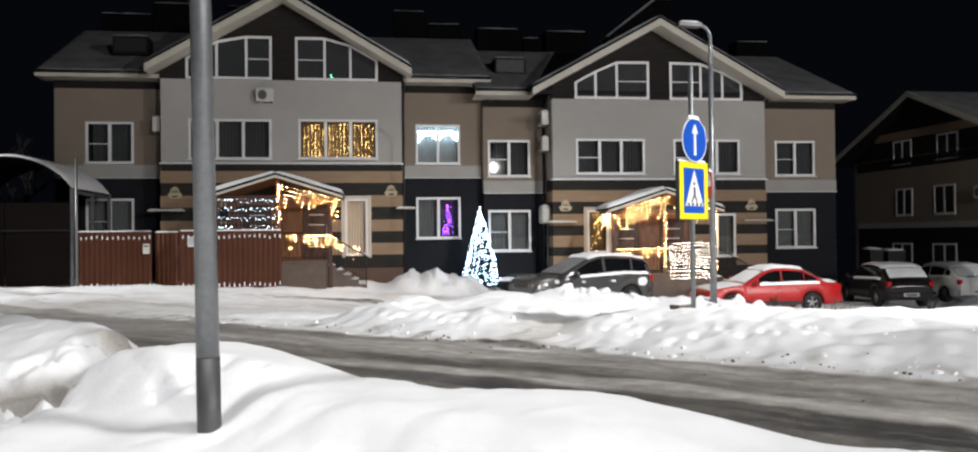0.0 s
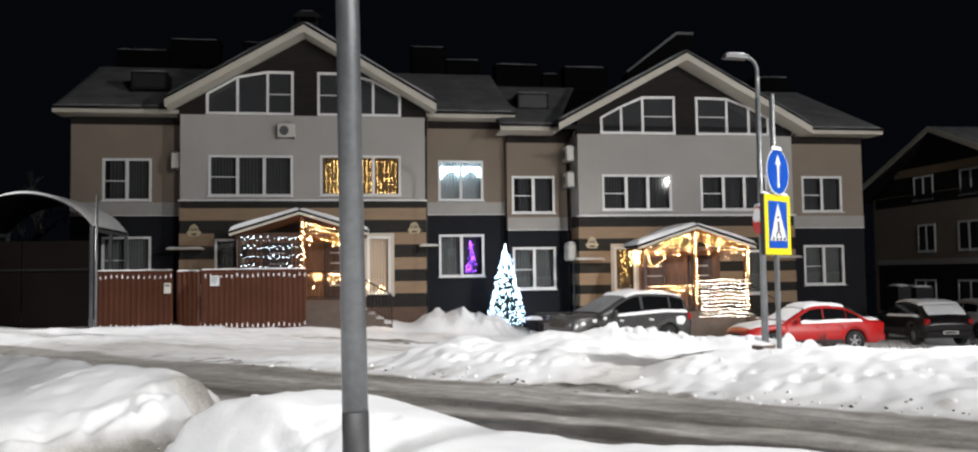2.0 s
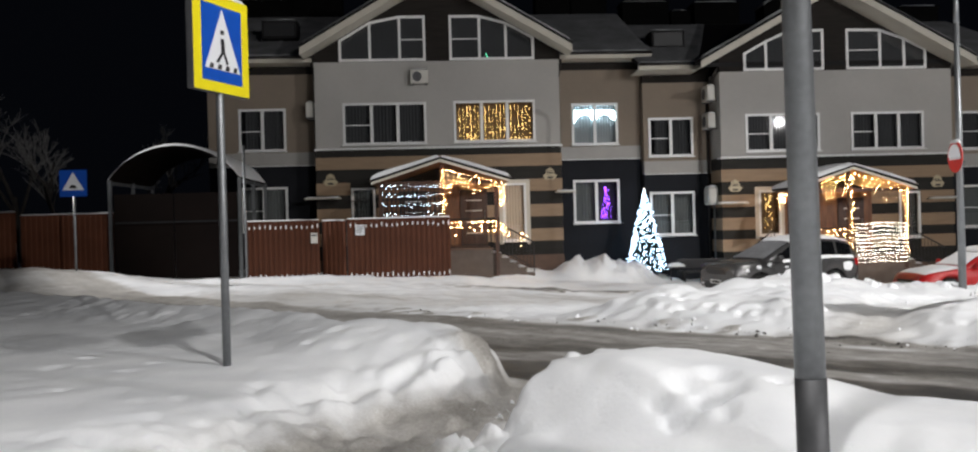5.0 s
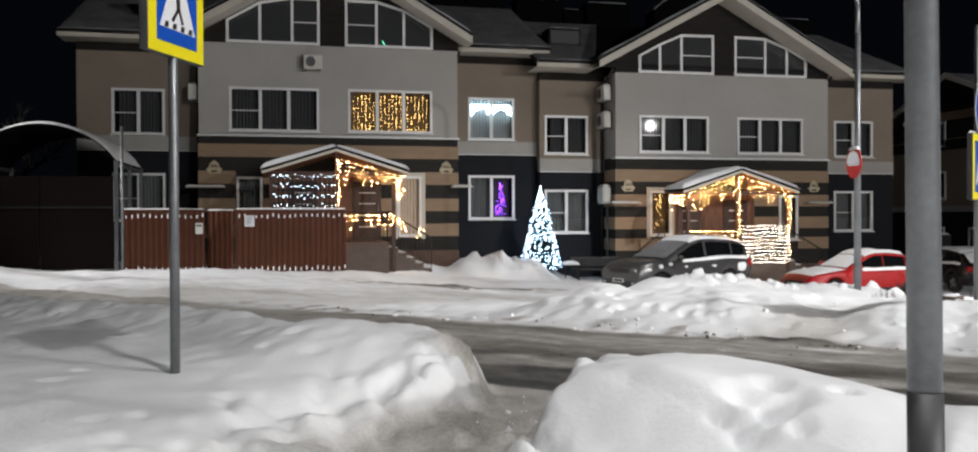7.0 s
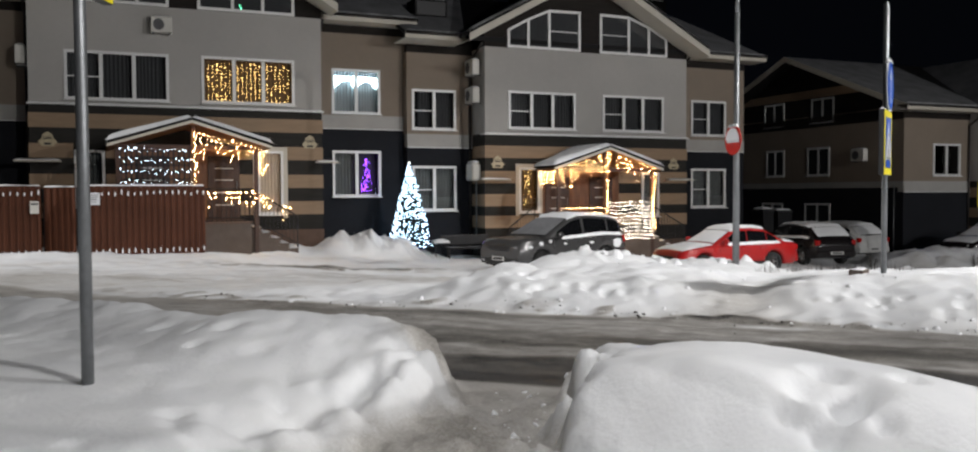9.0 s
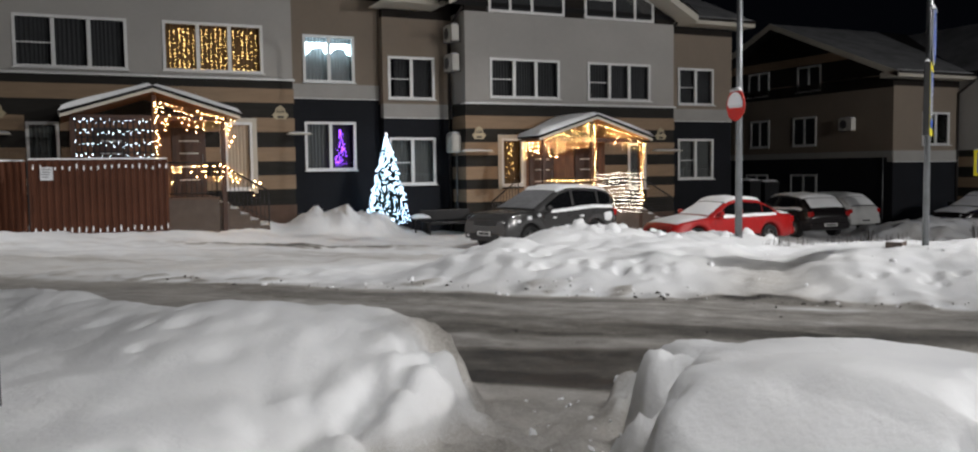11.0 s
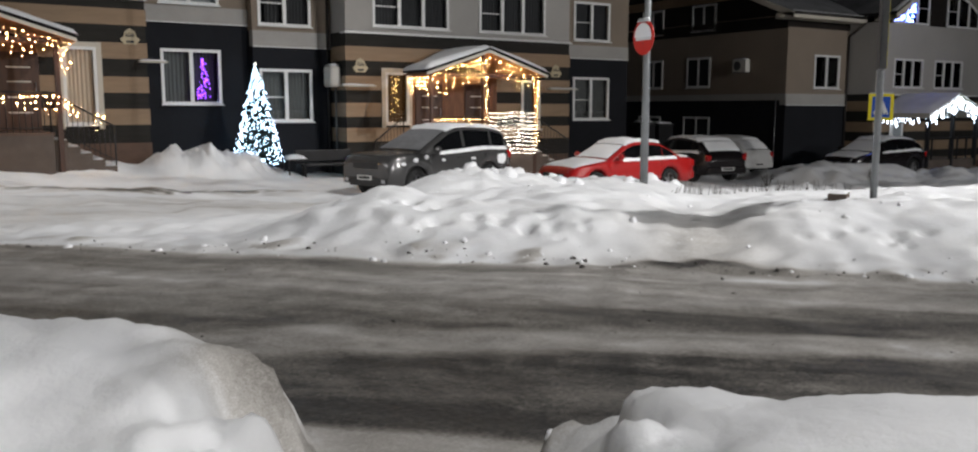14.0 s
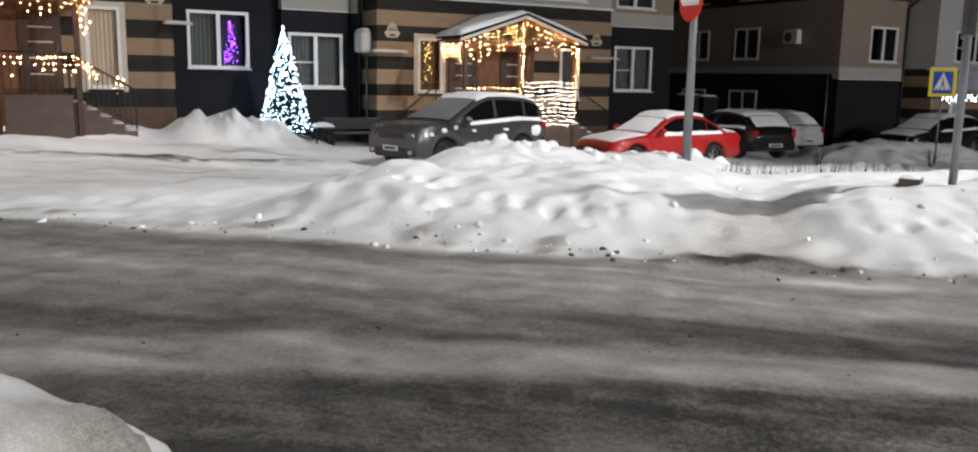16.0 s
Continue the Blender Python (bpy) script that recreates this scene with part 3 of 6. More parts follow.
def slope_slab(bm, pts, thick):
    """A flat roof slab from four upper corners."""
    t = [bm.verts.new(p) for p in pts]
    b = [bm.verts.new(Vector(p) - Vector((0, 0, thick))) for p in pts]
    fs = [bm.faces.new(t), bm.faces.new(b[::-1])]
    n = len(pts)
    for i in range(n):
        fs.append(bm.faces.new((t[i], b[i], b[(i + 1) % n], t[(i + 1) % n])))
    bmesh.ops.recalc_face_normals(bm, faces=fs)


def snow_slope(bm, p00, p10, p11, p01, h, seed, n=40, m=14, bare=0.0):
    """A thin uneven cover of snow on a roof slope."""
    P = [Vector(p) for p in (p00, p10, p11, p01)]
    g = []
    for i in range(n + 1):
        row = []
        for j in range(m + 1):
            u, v = i / n, j / m
            p = (P[0] * (1 - u) + P[1] * u) * (1 - v) + (P[3] * (1 - u) + P[2] * u) * v
            e = min(1, min(u, 1 - u) * n / 1.2, min(v, 1 - v) * m / 1.2)
            k = noise.noise(Vector((p.x * 0.8, p.y * 0.8, seed)))
            row.append(bm.verts.new(p + Vector((0, 0, 0.004 + h * e * (1 + 0.5 * k)))))
        g.append(row)
    for i in range(n):
        for j in range(m):
            bm.faces.new((g[i][j], g[i + 1][j], g[i + 1][j + 1], g[i][j + 1])).smooth = True


def chimney_box(house, x0, x1, y, z0, z1, d=0.9):
    c = part("vent_shaft", boxes((x0, y - d / 2, z0, x1, y + d / 2, z1 - 0.06), (x0 - 0.05, y - d / 2 - 0.05, z1 - 0.06, x1 + 0.05, y + d / 2 + 0.05, z1)), SHAFT, house, "dark sheet-clad vent shaft")
    part("cap_snow", snow_slab(bmesh.new(), x0 - 0.05, y - d / 2 - 0.05, x1 + 0.05, y + d / 2 + 0.05, z1, 0.10, x0, 0.2), SNOW, c)


def house(label, x0, bl, br, x1, yl, yb, yr, dz, ground, tan_tops, wins_l, wins_b, wins_r, apex, tips, eave, eave_x, ridge, attic):
    """Rendered house with a striped gabled front block between two beige wings."""
    H = thing("house", label, "house", (0, 0, 0))
    back = 10.0
    mid = 4.5 + dz
    holes = lambda ws: [w[:4] for w in ws]
    # wings
    for a, b, y, ws in ((x0, bl, yl, wins_l), (br, x1, yr, wins_r)):
        up = [w for w in ws if w[1] > mid - 0.4]
        lo = [w for w in ws if w[1] <= mid - 0.4]
        part("upper_wall", wall_mesh(a, b, mid, eave - 0.5, holes(up), y), TAN, H, "beige rendered wall")
        part("lower_wall", wall_mesh(a, b, ground - 0.6, mid - 0.48, holes(lo), y), DARK, H, "anthracite rendered wall")
        part("wall_band", boxes((a, y - 0.035, mid - 0.48, b, y + 0.3, mid)), BAND, H, "pale band between storeys")
        part("band_flashing", boxes((a, y - 0.07, mid - 0.5, b, y - 0.036, mid - 0.475)), PVC, H)
        part("frieze", boxes((a, y - 0.02, eave - 0.5, b, y + 0.3, eave - 0.02)), SIDING, H, "dark brown boarded frieze")
        for w in ws:
            window(H, *w[:4], y, *w[4:])
    # block
    up = [w for w in wins_b if w[1] > mid - 0.4]
    lo = [w for w in wins_b if w[1] <= mid - 0.4]
    part("block_wall", wall_mesh(bl, br, mid, mid + 3.08, holes(up), yb), STUCCO, H, "off-white rendered front block")
    part("ground_floor_wall", wall_mesh(bl, br, ground - 0.6, mid - 0.05, holes(lo), yb), BOARD_D, H, "graphite ground-floor wall")
    part("storey_ledge", boxes((bl - 0.06, yb - 0.10, mid - 0.05, br + 0.06, yb + 0.3, mid - 0.002)), PVC, H, "white ledge under the upper storey")
    part("ledge_snow", snow_slab(bmesh.new(), bl - 0.05, yb - 0.10, br + 0.05, yb - 0.005, mid - 0.002, 0.035, bl, 0.09), SNOW, H)
    for w in wins_b:
        window(H, *w[:4], yb, *w[4:])
    for t in tan_tops:
        spans, cuts = [], sorted((w[0] - 0.02, w[2] + 0.02) for w in lo if w[1] < t and w[3] > t - 0.44)
        a = bl - 0.022
        for c, d in cuts:
            spans.append((a, c))
            a = d
        spans.append((a, br + 0.022))
        for a, b in spans:
            part("cladding_board", boxes((a, yb - 0.022, t - 0.44, b, yb - 0.002, t)), BOARD_T, H, "ochre cladding strip")
        for sx, s in ((bl, -1), (br, 1)):
            part("cladding_board", boxes((min(sx + s * 0.002, sx + s * 0.022), yb - 0.001, t - 0.44, max(sx + s * 0.002, sx + s * 0.022), max(yl, yr) if s < 0 else yr, t)), BOARD_T, H)
    part("plinth", boxes((bl - 0.03, yb - 0.03, ground - 0.6, br + 0.03, yb - 0.001, ground + 0.45)), PLINTH, H, "brown plinth")
    for sx in (bl, br):
        s = 0.3 if sx == bl else -0.3
        y2 = yl if sx == bl else yr
        part("block_side_wall", boxes((min(sx, sx + s), yb + 0.3, mid, max(sx, sx + s), y2 + 0.3, mid + 3.08)), STUCCO, H)
        part("block_side_base", boxes((min(sx, sx + s), yb + 0.3, ground - 0.6, max(sx, sx + s), y2 + 0.3, mid)), BOARD_D, H)
    # gable wall over the block
    ax, az = apex
    zt = mid + 3.08
    bm = bmesh.new()
    k = (az - tips) / (br + 0.35 - ax)
    prism(bm, [(bl, zt), (br, zt), (br, az - 0.32 - k * (br - ax)), (ax, az - 0.32), (bl, az - 0.32 - k * (ax - bl))], yb, yb + 0.25)
    part("gable_wall", bm, SIDING, H, "dark brown boarded gable")
    for a in attic:
        sloped_window(H, *a, zt + 0.01, yb)
    # side and back walls
    for x, y in ((x0, yl), (x1, yr)):
        s = 0.3 if x == x0 else -0.3
        a, b = min(x, x + s), max(x, x + s)
        part("side_wall", boxes((a, y + 0.3, mid, b, back, eave)), TAN, H)
        part("side_base", boxes((a, y + 0.3, ground - 0.6, b, back, mid)), DARK, H)
        bm = bmesh.new()
        g = [bm.verts.new((x, p, q)) for p, q in ((y, eave), (back, eave), (ridge[0], ridge[1] - 0.2))]
        bm.faces.new(g)
        part("side_gable", bm, SIDING, H)
    part("back_wall", boxes((x0, back, ground - 0.6, x1, back + 0.3, eave)), TAN, H)
    # main roof
    ey = min(yl, yr) - 0.85
    ry, rz = ridge
    a, b = eave_x
    bm = bmesh.new()
    slope_slab(bm, [(a, ey, eave), (b, ey, eave), (b, ry, rz), (a, ry, rz)], 0.16)
    slope_slab(bm, [(a, ry, rz), (b, ry, rz), (b, back + 0.9, eave), (a, back + 0.9, eave)], 0.16)
    roof = part("roof", bm, ROOFM, H, "dark sheet roof under thin snow")
    w = br + 0.35 - ax
    yo = yb - 1.0
    lx, rx = ax - w, ax + w
    sn = bmesh.new()
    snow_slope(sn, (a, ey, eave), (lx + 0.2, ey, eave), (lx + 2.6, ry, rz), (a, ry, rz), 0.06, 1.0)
    part("roof_snow", sn, GREY_SNOW, roof, "grey roof snow")
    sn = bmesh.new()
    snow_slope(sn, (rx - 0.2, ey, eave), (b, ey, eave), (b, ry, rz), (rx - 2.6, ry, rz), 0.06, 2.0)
    part("roof_snow", sn, GREY_SNOW, roof, "grey roof snow")
    for p, q, yy in ((a, lx + 0.25, yl), (rx - 0.25, b, yr)):
        part("eave_fascia", boxes((p - 0.02, ey - 0.03, eave - 0.22, q, ey + 0.02, eave - 0.01)), FASCIA, roof, "cream eave fascia")
        part("soffit", boxes((p, ey + 0.021, eave - 0.22, q, yy + 0.1, eave - 0.19)), FASCIA, roof)
        part("gutter", tubes(((p, ey - 0.075, eave - 0.04), (q, ey - 0.075, eave - 0.04), 0.045)), PIPE, roof)
        part("eave_snow", snow_slab(bmesh.new(), p, ey - 0.1, q, ey + 0.35, eave + 0.02, 0.09, p, 0.14), SNOW, roof)
    # cross gable
    for s in (-1, 1):
        bm, fa, ss, sf = bmesh.new(), bmesh.new(), bmesh.new(), bmesh.new()
        ex = ax + s * w
        slope_slab(bm, [(ax, yo, az), (ex, yo, tips), (ex, ry - 0.2, tips), (ax, ry - 0.2, az)], 0.14)
        prism(fa, [(ax, az - 0.10), (ex, tips - 0.10), (ex, tips - 0.36), (ax, az - 0.36)], yo - 0.03, yo + 0.03)
        prism(sf, [(ax, az - 0.30), (ex, tips - 0.30), (ex, tips - 0.34), (ax, az - 0.34)], yo + 0.031, yb - 0.002)
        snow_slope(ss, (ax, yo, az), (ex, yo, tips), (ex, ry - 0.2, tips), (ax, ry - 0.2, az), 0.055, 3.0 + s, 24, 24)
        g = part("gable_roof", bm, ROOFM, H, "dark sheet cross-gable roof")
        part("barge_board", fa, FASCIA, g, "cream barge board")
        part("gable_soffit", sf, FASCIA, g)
        part("gable_snow", ss, GREY_SNOW, g)
        rim = bmesh.new()
        snow_slope(rim, (ax, yo - 0.04, az), (ex, yo - 0.04, tips), (ex, yo + 0.3, tips), (ax, yo + 0.3, az), 0.09, 5.0 + s, 40, 3)
        part("rim_snow", rim, SNOW, g)
    # downpipes at the inner corners
    for x, y in ((bl - 0.12, yl - 0.07), (br + 0.12, yr - 0.07)):
        part("downpipe", tubes(((x, y, ground), (x, y, eave - 0.75), 0.045), ((x, y, eave - 0.75), (x, ey, eave - 0.25), 0.045)), PIPE, H)
    return H


LEFT = house("three-storey beige and grey house with snowy gabled roof", -13.35, -9.35, -0.6, 2.6, 0.0, -1.1, 0.0, 0.0, 0.1, (4.2, 3.29, 2.37, 1.49),
             [(-12.26, 4.55, -10.55, 6.12, 2, 0, (0.1, 1.0)), (-12.26, 1.62, -10.55, 3.25, 2, 0)],
             [(-8.38, 4.62, -5.41, 6.12, 3, 0), (-4.44, 4.64, -1.5, 6.14, 3, -1, None), (-8.15, 1.35, -7.3, 3.1, 1, -1), (-2.75, 1.05, -1.9, 3.15, 1, -1)],
             [(0.0, 4.55, 1.75, 6.12, 2, -1, None), (0.0, 1.62, 1.75, 3.25, 2, -1, (0.0, 0.5))],
             (-4.97, 10.78), 8.02, 7.86, (-13.72, 2.88), (5.0, 10.65),
             [((-8.46, -7.36, -6.3, -5.38), (8.35, 9.0, 9.2, 9.2)), ((-4.53, -3.45, -2.5, -1.48), (9.2, 9.2, 8.95, 8.38))])
RIGHT = house("three-storey beige and grey house on lower ground", 2.62, 5.14, 13.78, 17.25, -0.4, -1.6, -0.8, -0.63, -0.55, (3.43, 2.52, 1.69, 0.91),
              [(2.80, 4.02, 4.49, 5.48, 2, 0, (0.15, 1.0)), (2.80, 1.09, 4.49, 2.72, 2, 0)],
              [(6.05, 4.04, 8.8, 5.42, 3, 0), (9.96, 4.04, 12.7, 5.42, 3, 0), (6.46, 1.0, 7.31, 2.66, 1, -1, None), (11.7, 0.8, 12.5, 2.5, 1, -1)],
              [(14.58, 4.02, 16.32, 5.47, 2, 0), (14.58, 1.09, 16.32, 2.69, 2, 0)],
              (9.15, 10.0), 7.28, 7.28, (2.2, 17.68), (5.0, 10.15),
              [((6.02, 6.85, 7.7, 9.0), (7.6, 8.05, 8.42, 8.44)), ((9.83, 11.1, 12.0, 12.84), (8.44, 8.42, 8.1, 7.68))])
FAR = house("beige and grey house across the yard, gable end in shade", 24.85, 28.95, 37.6, 41.6, -2.2, -3.6, -2.2, -2.33, -1.4, (1.87, 0.96, 0.1, -0.7),
            [(26.62, 2.4, 28.35, 3.85, 2, -1)],
            [(30.2, 2.45, 32.4, 3.75, 3, 0), (33.3, 2.45, 35.6, 3.75, 3, 0)],
            [(38.3, 2.4, 40.0, 3.85, 2, 0)],
            (33.3, 8.4), 5.6, 5.45, (24.1, 42.0), (4.4, 8.5),
            [((29.9, 30.8, 31.7, 32.6), (6.0, 6.5, 6.8, 6.8)), ((34.0, 34.9, 35.8, 36.7), (6.8, 6.8, 6.5, 6.0))])
for a, b, z in ((-13.1, -11.0, 11.45), (-10.95, -8.9, 11.95), (-7.9, -6.9, 11.9), (-0.6, 0.9, 11.9), (0.95, 2.5, 11.35)):
    chimney_box(LEFT, a, b, 5.6, 9.9, z)
for a, b, z in ((3.2, 5.25, 11.2), (5.35, 6.2, 10.8), (6.4, 8.4, 11.15), (15.7, 17.45, 10.88)):
    chimney_box(RIGHT, a, b, 5.6, 9.4, z)


bm = bmesh.new()
prism(bm, [(8.9, 10.6), (11.2, 12.35), (11.95, 12.35), (11.95, 9.6), (8.9, 9.6)], 3.6, 4.6)
w = part("roof_hatch", bm, SHAFT, RIGHT, "dark pent-roofed exit on the roof")
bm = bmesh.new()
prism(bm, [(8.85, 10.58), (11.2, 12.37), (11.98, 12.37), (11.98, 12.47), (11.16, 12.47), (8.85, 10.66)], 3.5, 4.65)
part("hatch_snow", bm, GREY_SNOW, w)


def side_window(parent, x, yc, z0, z1, w):
    """Window on a gable wall that looks to -x."""
    f = part("window", boxes((x - 0.05, yc - w / 2, z0, x - 0.001, yc - w / 2 + 0.09, z1), (x - 0.05, yc + w / 2 - 0.09, z0, x - 0.001, yc + w / 2, z1),
                             (x - 0.05, yc - w / 2 + 0.09, z0, x - 0.001, yc + w / 2 - 0.09, z0 + 0.09), (x - 0.05, yc - w / 2 + 0.09, z1 - 0.09, x - 0.001, yc + w / 2 - 0.09, z1)), PVC, parent, "white plastic window")
    part("mullion", boxes((x - 0.045, yc - 0.055, z0 + 0.09, x - 0.001, yc + 0.055, z1 - 0.09)), PVC, f)
    for s in (-1, 1):
        # panes coloured near-black for the unlit rooms behind them
        part("pane", boxes((x - 0.02, min(yc + s * 0.056, yc + s * (w / 2 - 0.091)), z0 + 0.091, x - 0.012, max(yc + s * 0.056, yc + s * (w / 2 - 0.091)), z1 - 0.091)), UNLIT_ROOM, f, "pane coloured near-black for the unlit room")
    part("sill", boxes((x - 0.14, yc - w / 2 - 0.03, z0 - 0.03, x - 0.051, yc + w / 2 + 0.03, z0 - 0.003)), PVC, f)


for a, b, c, d in ((6.1, -0.4, 1.15, 1.6), (2.9, 0.1, 1.15, 1.7), (5.9, 2.5, 3.88, 1.35), (2.85, 2.5, 3.9, 1.5), (6.0, 5.1, 6.3, 1.5), (2.6, 5.1, 6.3, 1.5)):
    side_window(FAR, 24.85, a, b, c, d)
part("gas_pipe", tubes(((24.79, -1.75, -1.4), (24.79, -1.75, 2.0), 0.022)), STEEL, FAR, "thin grey pipe")
part("gable_band", boxes((24.80, -2.2, 4.9, 24.849, 10.0, 5.4)), SIDING, FAR, "dark boarded band")
part("gable_band", boxes((24.80, 0.2, 6.35, 24.849, 8.3, 6.75)), BOARD_T, FAR, "ochre boarded band")
part("side_band", boxes((24.81, -2.2, 1.89, 24.849, 10.0, 2.17)), BAND, FAR, "pale band between storeys")
part("barge_board", boxes((24.02, -3.05, 5.22, 24.08, -2.2, 5.44)), FASCIA, FAR)
for s in (1, -1):
    bm = bmesh.new()
    e = 4.4 - s * 7.45
    q = [(4.4, 8.5), (e, 5.45), (e, 5.2), (4.4, 8.25)]
    a = [bm.verts.new((24.02, p, z)) for p, z in q]
    b = [bm.verts.new((24.09, p, z)) for p, z in q]
    for i in range(4):
        bm.faces.new((a[i], a[(i + 1) % 4], b[(i + 1) % 4], b[i]))
    bm.faces.new(a)
    bm.faces.new(b)
    bmesh.ops.recalc_face_normals(bm, faces=bm.faces)
    part("barge_board", bm, FASCIA, FAR, "pale barge board of the gable end")

# ---- street furniture ----


def crossing_face(parent, w=0.81, h=0.90, off=0.0):
    """Face of a crossing sign: yellow board, blue square, white triangle, walking mark and stripes as plain strokes; looks to -y."""
    part("yellow_board", boxes((-w / 2 + 0.006, -0.012 - off, 0.006, w / 2 - 0.006, -0.009 - off, h - 0.006)), YELLOW, parent, "fluorescent yellow sign board")
    part("blue_field", boxes((-0.29, -0.016 - off, 0.10, 0.29, -0.012 - off, h - 0.10)), BLUE, parent)
    bm = bmesh.new()
    prism(bm, [(-0.255, 0.21), (0.255, 0.21), (0.0, h - 0.13)], -0.020 - off, -0.016 - off)
    part("white_triangle", bm, WHITEF, parent)
    k = -0.0235 - off
    bm = bmesh.new()
    for pts in ([(-0.03, 0.50), (0.02, 0.50), (0.03, 0.38), (-0.02, 0.36)], [(-0.02, 0.38), (0.02, 0.38), (-0.07, 0.27), (-0.10, 0.28)], [(-0.005, 0.38), (0.03, 0.38), (0.08, 0.28), (0.05, 0.27)], [(-0.03, 0.54), (0.02, 0.54), (0.02, 0.58), (-0.03, 0.58)]):
        prism(bm, pts, k, k + 0.003)
    part("black_strokes", bm, BLACKF, parent)
    for i in range(4):
        bm = bmesh.new()
        x = -0.20 + i * 0.115
        prism(bm, [(x, 0.215), (x + 0.055, 0.215), (x + 0.062, 0.26), (x + 0.02, 0.26)], k, k + 0.003)
        part("crossing_stripe", bm, BLACKF, parent)


def sign_board(parent, z, turn, both=True):
    """A boxed sign on a post, turned about the post."""
    s = part("sign_box", boxes((-0.405, -0.036, 0.0, 0.405, 0.026, 0.90), bevel=0.004), DSTEEL, parent, "grey sign box")
    s.location = (0, 0, z)
    s.rotation_euler = (0, 0, radians(turn))
    crossing_face(s, off=0.027)
    part("sign_snow", snow_slab(bmesh.new(), -0.405, -0.04, 0.405, 0.04, 0.895, 0.05, 3, 0.04), SNOW, s)
    part("back_board", boxes((-0.40, 0.027, 0.005, 0.40, 0.037, 0.895)), DSTEEL, s)
    return s


def post_thing(name, label, x, y, top, r=0.032, sink=0.3):
    z = ground_z(x, y)
    t = thing(name, label, "road sign", (x, y, z))
    part("post", tubes(((0, 0, -sink), (0, 0, top - z), r), ((0, 0, top - z), (0, 0, top - z + 0.02), r * 0.8), n=14), STEEL, t, "galvanised steel post")
    return t, z


t, z = post_thing("road_sign", "yellow-edged blue crossing sign on a steel post in snow", -7.24, -24.26, 3.92, 0.038)
sign_board(t, 2.99 - z, 66)

t, z = post_thing("road_sign", "steel post with round blue arrow sign above a crossing sign", 2.9, -21.3, 4.32, 0.038)
sign_board(t, 1.93 - z, 36)
bm = bmesh.new()
ring = [(0.35 * math.cos(a * 6.28319 / 40), 0.35 * math.sin(a * 6.28319 / 40)) for a in range(40)]
prism(bm, ring, -0.012, 0.0)
d = part("white_disc", bm, WHITEF, t, "white rim of a round sign")
d.location, d.rotation_euler = (0, 0, 3.17 - z), (0, 0, radians(36))
d.location += Matrix.Rotation(radians(36), 3, "Z") @ Vector((0, -0.05, 0))
bm = bmesh.new()
prism(bm, [(p * 0.94, q * 0.94) for p, q in ring], -0.016, -0.012)
part("blue_disc", bm, BLUE, d)
bm = bmesh.new()
prism(bm, [(-0.03, -0.24), (0.03, -0.24), (0.03, 0.1), (0.09, 0.1), (0, 0.26), (-0.09, 0.1), (-0.03, 0.1)], -0.02, -0.016)
part("white_arrow", bm, WHITEF, d)
part("sign_snow", snow_slab(bmesh.new(), -0.16, -0.03, 0.16, 0.04, 0.32, 0.08, 5, 0.03), SNOW, d)

# lamp post with a no-entry sign
lz = ground_z(6.42, -13.75)
t = thing("street_lamp", "tall steel street lamp with curved arm and no-entry sign", "street lamp", (6.42, -13.75, lz))
pts = [(0, 0, -0.3), (0, 0, 5.9 - lz)] + [(-0.3 * (1 - math.cos(a)), 0.0, 6.55 - lz + 0.33 * math.sin(a)) for a in np.linspace(0, 1.5, 7)]
bm = bmesh.new()
rad = [0.085, 0.06] + [0.045] * 7
for (p, q), (r0, r1) in zip(zip(pts, pts[1:]), zip(rad, rad[1:])):
    tube(bm, p, q, r0, r1, 14)
part("pole", bm, STEEL, t, "galvanised tapered pole")
bm = bmesh.new()
prism(bm, [(-0.85, 6.84 - lz), (-0.26, 6.82 - lz), (-0.26, 6.92 - lz), (-0.8, 6.95 - lz)], -0.13, 0.13)
part("luminaire", bm, DSTEEL, t, "flat grey lamp head")
part("luminaire_snow", snow_slab(bmesh.new(), -0.82, -0.12, -0.3, 0.12, 6.93 - lz, 0.05, 2, 0.05), SNOW, t)
bm = bmesh.new()
prism(bm, ring, -0.012, 0.0)
d = part("red_disc", bm, REDF, t, "red no-entry disc half covered by snow")
d.location, d.rotation_euler = (-0.09, 0, 2.93 - lz), (0, 0, radians(-97))
part("white_bar", boxes((-0.26, -0.016, -0.06, 0.26, -0.012, 0.07)), WHITEF, d)
bm = bmesh.new()
cap = [(p * 0.80, q * 0.80) for p, q in ring if q > -0.03]
prism(bm, cap, -0.035, -0.017)
part("stuck_snow", bm, SNOW, d, "wet snow stuck to the sign")
part("sign_snow", snow_slab(bmesh.new(), -0.2, -0.04, 0.2, 0.03, 0.30, 0.1, 5, 0.03), SNOW, d)
part("clamp", boxes((-0.1, -0.03, 2.8 - lz, 0.1, 0.03, 2.84 - lz), (-0.1, -0.03, 3.05 - lz, 0.1, 0.03, 3.09 - lz)), DSTEEL, t)

